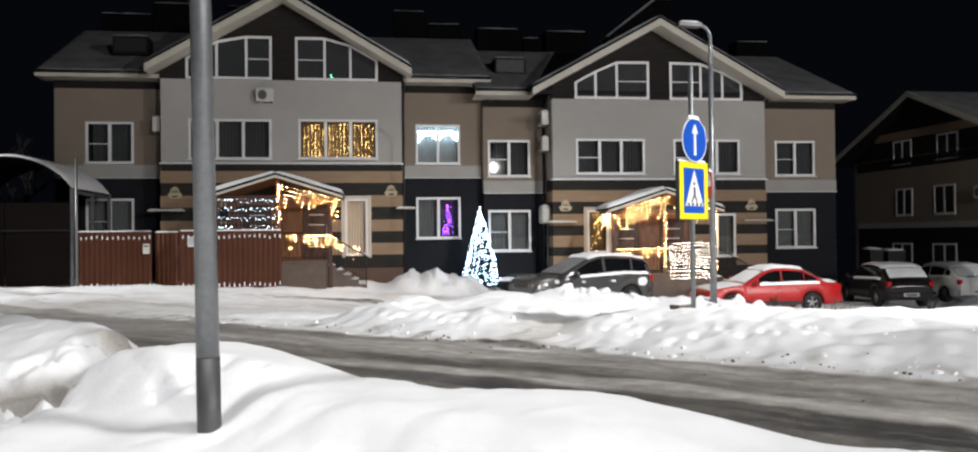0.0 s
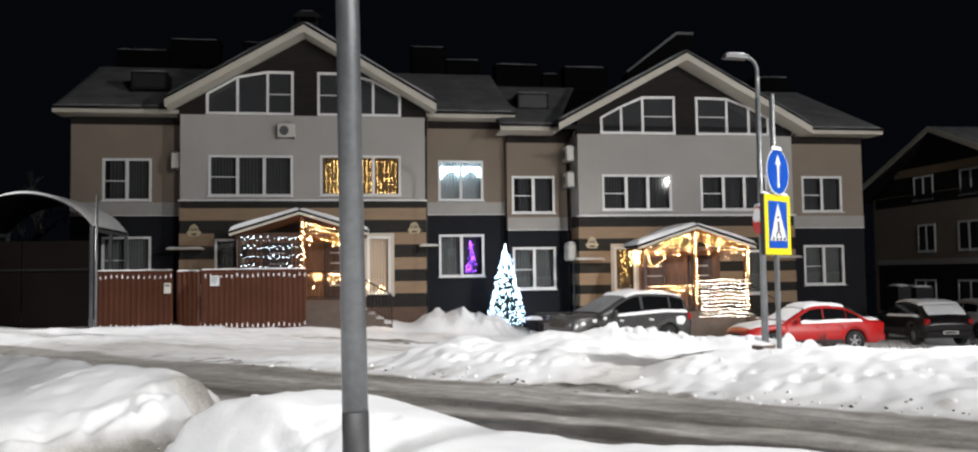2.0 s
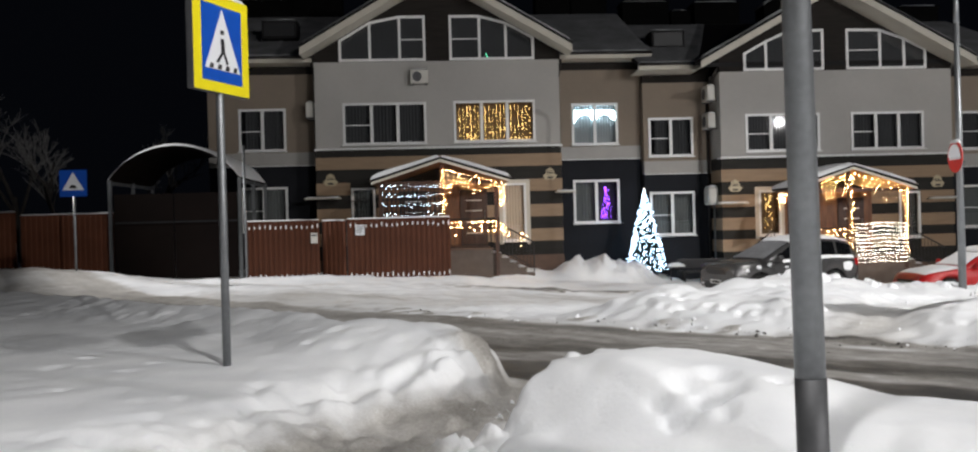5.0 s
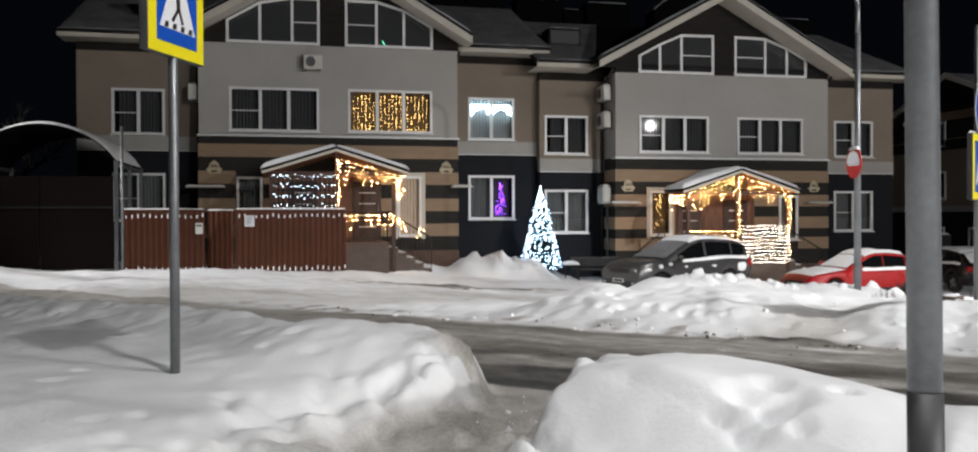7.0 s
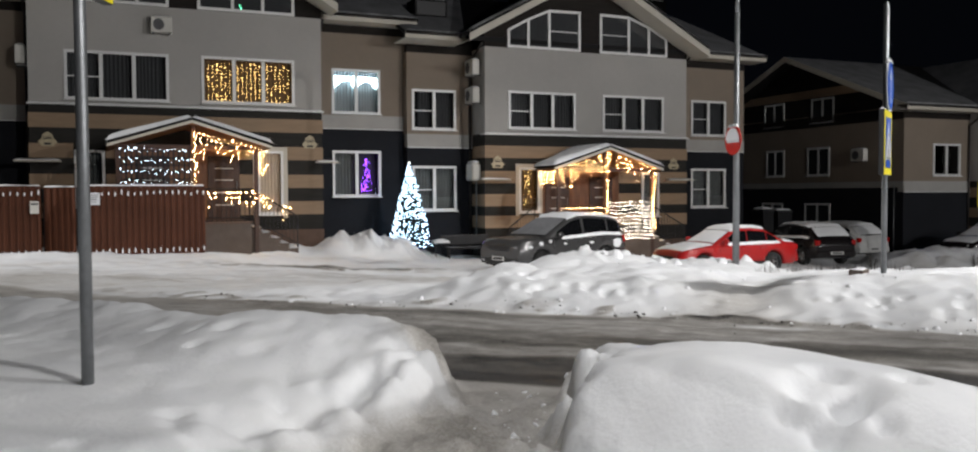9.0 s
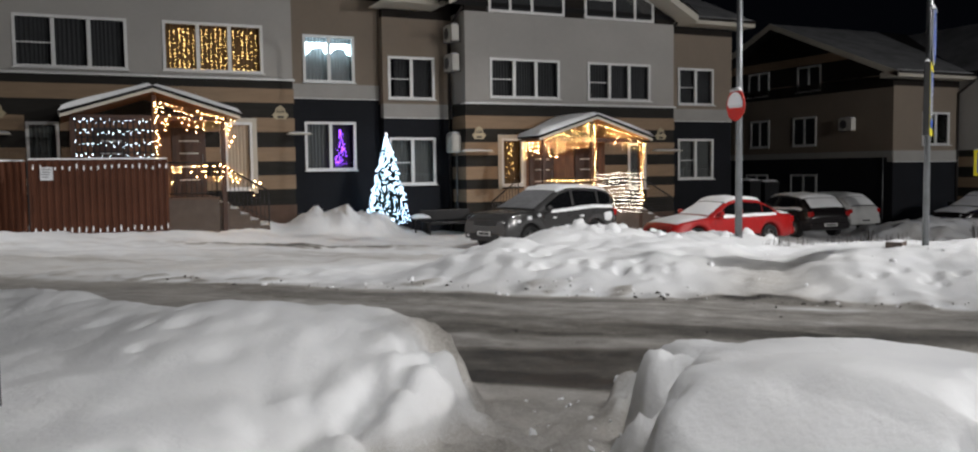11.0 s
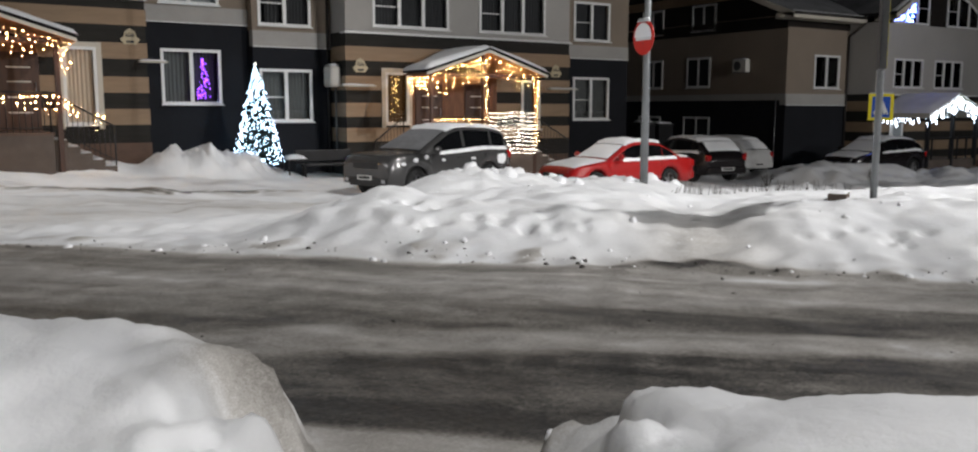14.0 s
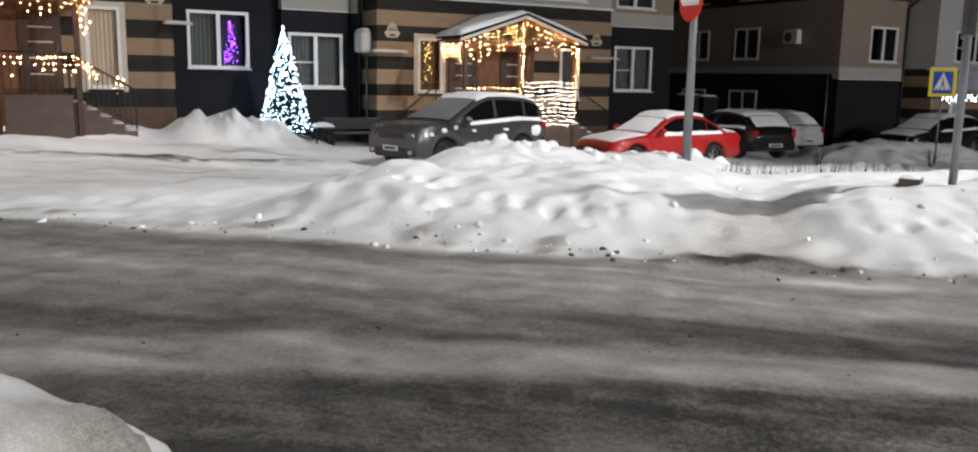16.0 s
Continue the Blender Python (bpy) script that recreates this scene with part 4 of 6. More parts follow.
# big near lamp post
pz = ground_z(-3.33, -27.95)
t = thing("lamp_post", "thick galvanised lamp post standing in the snow bank", "street lamp", (-3.33, -27.95, pz))
bm = bmesh.new()
tube(bm, (0.008, 0, -0.5), (-0.11, 0, 8.3), 0.083, 0.06, 24)
part("pole", bm, STEEL, t, "galvanised steel pole")
# shade on the pole's foot, put in as a darker steel sleeve
bm = bmesh.new()
tube(bm, (0.006, 0, -0.3), (-0.004, 0, 0.50), 0.0845, 0.083, 24)
part("foot_shade_sleeve", bm, DSTEEL, t, "shaded foot of the pole, put in as darker steel")
for ex, ey in ((-1.37, -1.35), (1.38, -0.95)):
    bm = bmesh.new()
    tube(bm, (-0.11, 0, 8.2), (ex * 0.9, ey * 0.9, 9.4 - pz), 0.035, 0.03, 10)
    part("arm", bm, STEEL, t)
    part("luminaire", boxes((ex - 0.22, ey - 0.14, 9.36 - pz, ex + 0.22, ey + 0.14, 9.46 - pz), bevel=0.02), DSTEEL, t, "flat grey lamp head")

# far signs
t, z = post_thing("road_sign", "crossing sign on a thin post near the far porch", 21.35, -9.0, 1.95, 0.03)
sign_board(t, 1.14 - z, -45)
t, z = post_thing("road_sign", "blue square sign with white triangle beside the fence", -15.0, -8.0, 3.45, 0.03)
s = part("sign_plate", boxes((-0.36, -0.05, 2.75 - z, 0.36, -0.038, 3.47 - z)), BLUE, t, "blue square plate")
bm = bmesh.new()
prism(bm, [(-0.29, 2.92 - z), (0.29, 2.92 - z), (0, 3.41 - z)], -0.056, -0.051)
part("white_triangle", bm, WHITEF, s)
bm = bmesh.new()
prism(bm, [(-0.11, 2.97 - z), (0.11, 2.97 - z), (0.05, 3.06 - z), (-0.05, 3.06 - z)], -0.06, -0.057)
part("black_hump", bm, BLACKF, s)

# ---- porches, strings of lights, fence, carport, small things by the houses ----
rng = random.Random(7)


def icicles(p, q, spacing, lo, hi, gap=0.14, jitter=0.05):
    """Bulbs on short strings of uneven length hanging along the line from p to q."""
    p, q = Vector(p), Vector(q)
    n = max(1, int((q - p).length / spacing))
    out, wires = [], []
    for i in range(n + 1):
        c = p.lerp(q, i / n)
        if rng.random() < 0.12:
            continue
        length = lo + (hi - lo) * rng.random()
        for j in range(int(length / gap) + 1):
            if j and rng.random() < 0.15:
                continue
            out.append(c + Vector((rng.uniform(-jitter, jitter), rng.uniform(-jitter, jitter), -j * gap - rng.uniform(0, 0.03))))
        wires.append((c, c - Vector((0, 0, length + 0.02)), 0.004))
    return out, wires


def light_string(label, points, wires, mat, r=0.0098):
    t = thing("string_lights", label, "string lights", points[0])
    o = Vector(points[0])
    part("wire", tubes(*[(a - o, b - o, c) for a, b, c in wires], n=4), BLACKM, t, "thin dark wire")["kind"] = "stuff"
    b = part("bulbs", bulbs([p - o for p in points], r), mat, t, "glowing bulbs")
    b["kind"] = "stuff"
    return t


def column(x, y, z0, z1, gap=0.085, spread=0.06):
    pts = [Vector((x + rng.uniform(-spread, spread), y + rng.uniform(-spread, spread), z)) for z in np.arange(z0, z1, gap)]
    return pts, [(Vector((x, y, z0)), Vector((x, y, z1)), 0.004)]


def porch(label, x0, x1, yf, yb, floor, ground, ax, az, tz, posts, steps_right, door_xs, lined=None, cut=0.0):
    P = thing("porch", label, "porch", (0, 0, 0))
    part("platform", boxes((x0, yf, ground - 0.6, x1, yb - 0.032, floor), bevel=0.01), CONC, P, "tiled brown concrete platform")
    part("platform_edge", boxes((x0 - 0.02, yf - 0.02, floor - 0.05, x1 + 0.02, yb - 0.033, floor + 0.012)), PLINTH, P)
    n = 5
    run = 0.27
    rise = (floor - ground) / n
    for i in range(n):
        part("step", boxes((x1 + 0.021 + i * run, yf + 0.05, ground - 0.6, x1 + 0.021 + (i + 1) * run - 0.001, yf + 1.35, floor - rise * (i + 1) + rise * 0.0)), CONC, P)
        part("step_snow", snow_slab(bmesh.new(), x1 + 0.03 + i * run, yf + 0.05, x1 + 0.015 + (i + 1) * run, yf + 1.35, floor - rise * (i + 1), 0.05, i, 0.07), SNOW, P)
    lx, rx = ax - (steps_right - ax), steps_right
    for px in posts:
        top = az - 0.3 - (az - tz) * abs(px - ax) / (rx - ax)
        part("post", boxes((px - 0.06, yf - 0.02, floor if px < x1 - 0.05 else ground - 0.3, px + 0.06, yf + 0.10, top), bevel=0.008), DWOOD, P, "dark stained wooden post")
    for s, ex in ((-1, lx), (1, rx)):
        bm = bmesh.new()
        slope_slab(bm, [(ax, yf - 0.35, az - 0.09), (ex, yf - 0.35, tz - 0.09), (ex, yb - (cut if s < 0 else 0), tz - 0.09), (ax, yb, az - 0.09)], 0.07)
        r = part("roof_slope", bm, ROOFM, P, "dark sheet porch roof")
        sn = bmesh.new()
        snow_slope(sn, (ax, yf - 0.4, az - 0.10), (ex + s * 0.05, yf - 0.4, tz - 0.10), (ex + s * 0.05, yb - 0.03 - (cut if s < 0 else 0), tz - 0.10), (ax, yb - 0.03, az - 0.10), 0.13, ax + s, 22, 22)
        part("roof_snow", sn, SNOW, r, "even cushion of snow")
        bm = bmesh.new()
        prism(bm, [(ax, az - 0.17), (ex, tz - 0.17), (ex, tz - 0.25), (ax, az - 0.25)], yf - 0.37, yf - 0.32)
        part("barge_board", bm, FASCIA, r, "pale barge board")
        bm = bmesh.new()
        prism(bm, [(ax, az - 0.20), (ex, tz - 0.20), (ex, tz - 0.23), (ax, az - 0.23)], yf - 0.31, yb - 0.03 - (cut if s < 0 else 0))
        part("ceiling_lining", bm, WOOD, r, "varnished pine ceiling")
    part("tie_beam", boxes((lx + 0.3, yf - 0.0, tz - 0.28, rx - 0.3, yf + 0.09, tz - 0.16)), DWOOD, P)
    part("wall_lining", boxes((lined or x0, yb - 0.05, floor, x1, yb - 0.031, tz - 0.1)), WOOD, P, "varnished pine boarding")
    for dx in door_xs:
        d = part("door", boxes((dx, yb - 0.11, floor + 0.013, dx + 0.98, yb - 0.051, floor + 2.03), bevel=0.01), DWOOD, P, "dark brown entrance door")
        for k in (0.45, 0.85, 1.25, 1.62):
            part("door_inlay", boxes((dx + 0.22, yb - 0.122, floor + k, dx + 0.78, yb - 0.111, floor + k + 0.035)), ACW, d, "narrow pale inlay")
        part("handle", tubes(((dx + 0.88, yb - 0.16, floor + 0.95), (dx + 0.88, yb - 0.16, floor + 1.25), 0.014), ((dx + 0.88, yb - 0.16, floor + 1.0), (dx + 0.88, yb - 0.11, floor + 1.0), 0.01)), STEEL, d)
    return P


def railing(label, pts, h=0.95, gap=0.13):
    """Black metal railing along the floor line pts."""
    R = thing("railing", label, "railing", pts[0])
    o = Vector(pts[0])
    P = [Vector(p) - o for p in pts]
    up = Vector((0, 0, h))
    for a, b in zip(P, P[1:]):
        part("handrail", tubes((a + up, b + up, 0.022)), BLACKM, R)
        part("bottom_rail", tubes((a + up * 0.12, b + up * 0.12, 0.013)), BLACKM, R)
        n = max(1, int((b - a).length / gap))
        for i in range(n + 1):
            c = a.lerp(b, i / n)
            part("baluster", tubes((c, c + up, 0.009 if 0 < i < n else 0.02), n=6), BLACKM, R)
    return R


porch("gabled wooden porch hung with warm icicle lights", -7.0, -3.35, -4.0, -1.1, 0.92, 0.1, -5.0, 4.0, 3.3, (-6.95, -4.95, -3.2), -2.78, (-6.45, -4.3))
porch("gabled wooden porch with icicle lights and a light net", 6.75, 10.65, -4.0, -1.6, 0.28, -0.45, 8.66, 3.45, 2.74, (6.85, 8.68, 10.6), 10.83, (7.5, 9.35), 7.4, 1.2)
railing("black metal porch railing wound with warm lights", [(-4.85, -3.95, 0.93), (-3.4, -3.95, 0.93), (-2.0, -3.95, 0.12)])
railing("black metal porch railing beside the light net", [(6.85, -3.95, 0.29), (10.66, -3.95, 0.29), (12.0, -3.95, -0.45)])
railing("black metal stair railing on the porch side", [(6.7, -2.4, 0.29), (5.7, -2.4, -0.45)])

# dark trellis on the porch with rows of cold lights
T = thing("trellis", "dark lattice screen with rows of cold white lights", "trellis", (-6.9, -3.93, 0.95))
for i in range(14):
    part("lath", boxes((i * 0.14, -0.012, 0, i * 0.14 + 0.035, 0.012, 2.15)), BLACKM, T)
for i in range(11):
    part("cross_lath", boxes((0, 0.013, i * 0.2, 1.86, 0.032, i * 0.2 + 0.03)), BLACKM, T)
pts, wires = [], []
for k in range(5):
    z = 3.05 - k * 0.31
    for i in range(19):
        x = -6.88 + i * 0.103 + rng.uniform(-0.025, 0.025)
        pts.append(Vector((x, -4.0, z - 0.06 * math.sin(3.14159 * ((i * 0.5) % 1)) - 0.05 * (1 - abs(i - 9) / 9) + rng.uniform(-0.04, 0.04))))
    wires.append((Vector((-6.9, -4.0, z)), Vector((-5.0, -4.0, z)), 0.004))
light_string("rows of cold white fairy lights on the lattice", pts, wires, COOL, 0.013)

# warm strings
a, b = icicles((-4.9, -4.1, 3.52), (-2.95, -4.1, 3.02), 0.11, 0.22, 0.75)
light_string("warm white icicle lights under the porch eave", a, b, WARM)
a, b = column(-4.9, -4.12, 1.0, 3.5)
light_string("warm white lights wound round the porch post", a, b, WARM)
a, b = icicles((-4.75, -4.02, 1.78), (-3.35, -4.02, 1.78), 0.10, 0.12, 0.55)
light_string("warm white icicle lights along the railing", a, b, WARM)
a, b = icicles((-3.35, -4.02, 1.82), (-2.3, -4.02, 1.32), 0.12, 0.12, 0.5)
light_string("warm white icicle lights along the stair rail", a, b, WARM)
a, b = icicles((6.85, -4.12, 2.52), (8.55, -4.12, 3.05), 0.14, 0.22, 0.75)
light_string("warm white icicle lights on the porch gable", a, b, WARM)
a, b = icicles((8.8, -4.12, 3.05), (10.65, -4.12, 2.55), 0.14, 0.22, 0.75)
light_string("warm white icicle lights on the porch gable", a, b, WARM)
a, b = icicles((6.66, -4.05, 2.44), (6.66, -3.0, 2.44), 0.10, 0.3, 0.6, 0.12, 0.07)
light_string("warm white icicle lights on the porch side eave", a, b, WARM)
a, b = column(8.68, -4.1, 0.5, 3.1)
light_string("warm white lights wound round the porch post", a, b, WARM)
a, b = column(10.6, -4.1, 0.4, 2.5)
light_string("warm white lights wound round the porch post", a, b, WARM)
a, b = icicles((6.9, -4.03, 1.2), (8.65, -4.03, 1.2), 0.10, 0.12, 0.5)
light_string("warm white icicle lights along the railing", a, b, WARM)
pts, wires = [], []
for k in range(11):
    z = 1.38 - k * 0.127
    for i in range(26):
        pts.append(Vector((8.84 + i * 0.07 + (0.035 if k % 2 else 0), -4.06, z - 0.02 * math.sin(i * 0.35) + rng.uniform(-0.008, 0.008))))
    wires.append((Vector((8.9, -4.06, z)), Vector((10.68, -4.06, z)), 0.004))
light_string("net of pale lights over the porch railing", pts, wires, NETL, 0.0125)

# lights inside windows
LINEN = material("pale_linen_curtain", (0.30, 0.32, 0.33), 0.9, vary=0.08, scale=2, stretch=(6, 6, 0.5))
OCHRE = material("ochre_curtain", (0.16, 0.10, 0.05), 0.9, vary=0.15, scale=2, stretch=(6, 6, 0.5))
pts = []
for x in np.arange(0.12, 1.66, 0.045):
    k = abs(math.sin((x - 0.12) / 0.77 * 3.14159))
    for j in range(3 + int(5 * (1 - k))):
        pts.append(Vector((x, 0.13, 5.86 - j * 0.055 - rng.uniform(0, 0.03))))
c = thing("window_curtain", "pale curtain behind the lit upper window", "curtain", (0, 0, 0))
part("cloth", curtain_mesh(0.06, 1.69, 4.57, 6.1, 0.24), LINEN, c)
light_string("ice-blue scalloped light garland behind the window", pts, [(pts[0], pts[-1], 0.003)], ICE, 0.022)
c = thing("window_curtain", "ochre curtains behind the wide upper window", "curtain", (0, 0, 0))
part("cloth", curtain_mesh(-4.4, -1.54, 4.66, 6.1, -0.85), OCHRE, c)
pts = []
for p in range(3):
    for i in range(6):
        x = -4.22 + p * 0.93 + i * 0.135
        for z in np.arange(4.78, 6.02, 0.105):
            if rng.random() < 0.86:
                pts.append(Vector((x + rng.uniform(-0.015, 0.015), -0.95, z + rng.uniform(-0.02, 0.02))))
light_string("amber curtain lights behind the wide upper window", pts, [(pts[0], pts[1], 0.003)], AMBER, 0.015)
pts = []
for z in np.arange(1.80, 3.0, 0.05):
    w = 0.06 + 0.16 * (3.0 - z) / 1.2
    for j in range(2 if z > 2.4 else 3):
        pts.append(Vector((1.27 + rng.uniform(-w, w), 0.16, z)))
light_string("violet lights on a small tree behind the window", pts, [(pts[0], pts[-1], 0.003)], VIOLET, 0.018)
c = thing("window_curtain", "dark violet-lit curtain behind the window", "curtain", (0, 0, 0))
part("cloth", curtain_mesh(0.95, 1.68, 1.66, 3.2, 0.34), CURTAIN, c)
pts = [Vector((6.72 + rng.uniform(0, 0.3), -1.46, z)) for z in np.arange(1.3, 2.55, 0.04) if z > 2.0 or rng.random() < 0.6]
light_string("warm lights in the narrow window beside the porch", pts, [(pts[0], pts[-1], 0.003)], AMBER, 0.016)
c = thing("window_curtain", "ochre curtain in the narrow porch window", "curtain", (0, 0, 0))
part("cloth", curtain_mesh(6.5, 7.27, 1.03, 2.63, -1.38), OCHRE, c)

c = thing("window_curtain", "cream curtain in the narrow window beside the porch", "curtain", (0, 0, 0))
part("cloth", curtain_mesh(-2.67, -1.98, 1.14, 3.06, -1.0), material("cream_curtain", (0.55, 0.46, 0.36), 0.9, vary=0.08, scale=2, stretch=(6, 6, 0.5)), c)

# far house porch lights
t = thing("porch", "far porch with snowy gable roof and white lights", "porch", (0, 0, 0))
part("platform", boxes((29.2, -6.0, -2.0, 32.8, -3.64, -0.6)), CONC, t)
for s, ex in ((-1, 28.9), (1, 33.1)):
    bm = bmesh.new()
    slope_slab(bm, [(31.0, -6.2, 2.2), (ex, -6.2, 1.35), (ex, -3.6, 1.35), (31.0, -3.6, 2.2)], 0.2)
    r = part("roof_slope", bm, FASCIA, t)
    sn = bmesh.new()
    snow_slope(sn, (31.0, -6.25, 2.2), (ex, -6.25, 1.35), (ex, -3.65, 1.35), (31.0, -3.65, 2.2), 0.12, s, 12, 12)
    part("roof_snow", sn, SNOW, r)
for px in (29.2, 31.0, 32.8):
    part("post", boxes((px - 0.07, -6.05, -0.9, px + 0.07, -5.9, 1.5)), BLACKM, t)
a, b = icicles((29.0, -6.25, 1.3), (31.0, -6.25, 2.0), 0.10, 0.25, 0.65, 0.1)
light_string("cold white icicle lights on the far porch", a, b, COOL, 0.028)
a, b = icicles((31.0, -6.25, 2.0), (33.0, -6.25, 1.3), 0.10, 0.25, 0.65, 0.1)
light_string("cold white icicle lights on the far porch", a, b, COOL, 0.028)
d = part("door", boxes((30.1, -3.72, -0.58, 31.0, -3.64, 1.35), bevel=0.01), PVC, t, "white glazed door")
part("door_glass", boxes((30.25, -3.73, 0.1, 30.85, -3.721, 1.2)), LINEN, d)
for px in (29.6, 31.5, 32.2):
    part("rail_post", boxes((px - 0.03, -5.98, -0.6, px + 0.03, -5.92, 0.35)), BLACKM, t)
part("handrail", boxes((29.2, -5.98, 0.3, 32.8, -5.92, 0.36)), BLACKM, t)
for place in ((29.05, -5.6), (29.05, -4.6)):
    a, b = icicles((29.0, place[1] - 0.4, 1.25), (29.0, place[1] + 0.5, 1.25), 0.10, 0.2, 0.5, 0.1)
    light_string("cold white icicle lights along the far porch side", a, b, COOL, 0.028)
pts = [Vector((30.02 + 0.82 * (i % 2) + rng.uniform(0, 0.7), -3.62, 5.38 + rng.random() ** 1.5 * (0.55 + 0.3 * (i % 2)))) for i in range(120)]
light_string("blue lights in the far attic window", pts, [(pts[0], pts[1], 0.003)], glow("blue_bulb", (0.12, 0.2, 1.0), 26), 0.03)


# ---- fence of profiled sheet and carport ----
def profiled(width, height, pitch=0.16, depth=0.035):
    bm = bmesh.new()
    n = int(width / pitch)
    prof = []
    for i in range(n):
        x = i * pitch
        prof += [(x, 0), (x + pitch * 0.42, 0), (x + pitch * 0.5, -depth), (x + pitch * 0.92, -depth)]
    prof.append((n * pitch, 0))
    lo = [bm.verts.new((x, y, 0)) for x, y in prof]
    hi = [bm.verts.new((x, y, height)) for x, y in prof]
    for i in range(len(prof) - 1):
        bm.faces.new((lo[i], lo[i + 1], hi[i + 1], hi[i]))
    return bm, n * pitch


FENCE_ROW = thing("fence", "brown profiled-sheet fence with snow caught in its ribs", "fence", (0, 0, 0))


def fence_panel(x, y, w, z0, z1, turn=0.0, lit=True, label="brown profiled sheet with frost in the ribs"):
    bm, ww = profiled(w, z1 - z0)
    t = part("panel", bm, FENCE, FENCE_ROW, label)
    t.location, t.rotation_euler = (x, y, z0), (0, 0, radians(turn))
    part("top_rail", boxes((0, -0.045, z1 - z0, ww, 0.03, z1 - z0 + 0.03)), FENCE, t)
    part("snow_cap", snow_slab(bmesh.new(), 0, -0.05, ww, 0.04, z1 - z0 + 0.03, 0.05, x, 0.05), SNOW, t)
    part("post", boxes((-0.03, 0.004, -0.4, 0.03, 0.06, z1 - z0)), BLACKM, t)
    if lit:
        for k in (0.10, z1 - z0 - 0.16):
            bm = bmesh.new()
            for i in range(int(ww / 0.16)):
                c = Vector((i * 0.16 + 0.113, -0.04, k + rng.uniform(-0.03, 0.03)))
                m = Matrix.Translation(c) @ Matrix.Diagonal((0.024, 0.013, 0.05 + rng.uniform(0, 0.035), 1))
                bmesh.ops.create_icosphere(bm, subdivisions=1, radius=1, matrix=m)
            s = part("rib_snow", bm, SNOW, t, "lumps of snow caught in the ribs")
            s["kind"] = "stuff"
    return t


fence_panel(-7.95, -5.05, 3.2, 0.12, 1.93)
fence_panel(-8.75, -4.75, 0.8, 0.12, 1.90, -20, False, "dark set-back sheet")
fence_panel(-11.05, -5.05, 2.3, 0.15, 1.93, 0, True, "wicket gate sheet with a letter box")
for i in range(5):
    fence_panel(-14.75 - 3.04 * (i + 1), -5.0 - 0.3 * i, 3.04, 0.3 + 0.12 * i, 2.3 + 0.1 * i, 0, False, "sheet capped with snow")
t = thing("letter_box", "grey metal letter box on the fence", "letter box", (-8.95, -5.12, 1.45))
part("box", boxes((-0.1, -0.08, -0.2, 0.1, 0.0, 0.12), bevel=0.01), ACW, t)
part("flap", boxes((-0.08, -0.09, 0.02, 0.08, -0.081, 0.07)), DSTEEL, t)
t = thing("notice", "white paper notice fixed to the fence", "notice", (-7.55, -5.10, 1.62))
part("sheet", boxes((-0.14, -0.012, -0.16, 0.14, 0.0, 0.16)), WHITEF, t)
for k in range(4):
    part("text_bar", boxes((-0.1, -0.0135, 0.09 - k * 0.06, 0.1 - 0.02 * k, -0.0122, 0.11 - k * 0.06)), DSTEEL, t)

C = thing("carport", "arched carport with snowy translucent roof and dark gates", "carport", (0, 0, 0))
arc = [(-13.15 + 2.35 * math.sin(a), 2.15 + 2.2 * math.cos(a)) for a in np.linspace(-1.0, 1.0, 17)]
bm, sn = bmesh.new(), bmesh.new()
prism(bm, [(x, z) for x, z in arc] + [(x, z - 0.04) for x, z in arc[::-1]], -5.1, -0.9)
part("arched_roof", bm, GATE, C, "dark arched sheet roof")
n = 20
g = []
for i, (x, z) in enumerate(arc):
    e = 1 if 0 < i < 16 else 0.3
    g.append([sn.verts.new((x, -5.16 + 4.3 * j / n, z + (0.09 * e if 0 < j < n else 0.01) * (1 + 0.3 * noise.noise(Vector((x, j * 0.4, 0)))))) for j in range(n + 1)])
for i in range(16):
    for j in range(n):
        sn.faces.new((g[i][j], g[i + 1][j], g[i + 1][j + 1], g[i][j + 1])).smooth = True
part("roof_snow", sn, SNOW, C, "thin snow on the arched roof")
for x in (-15.1, -11.2):
    for y in (-5.1, -3.0, -0.95):
        part("post", boxes((x - 0.05, y, -0.2, x + 0.05, y + 0.1, 3.35)), STEEL, C, "square steel post")
    part("side_rail", boxes((x - 0.04, -5.0, 3.2, x + 0.04, -0.9, 3.3)), STEEL, C)
for a, b in ((-14.98, -13.2), (-13.17, -11.27)):
    part("gate_leaf", boxes((a, -5.12, 0.28, b, -5.07, 2.9)), GATE, C, "dark brown sheet gate leaf")
part("gate_rail", boxes((-14.98, -5.14, 2.0, -11.27, -5.121, 2.05)), BLACKM, C)
t = thing("fence_post", "tall thin steel post at the carport corner", "post", (-11.0, -5.3, 0.1))
part("post", tubes(((0, 0, -0.3), (0, 0, 4.2), 0.04)), STEEL, t)

# ---- small things on the walls ----


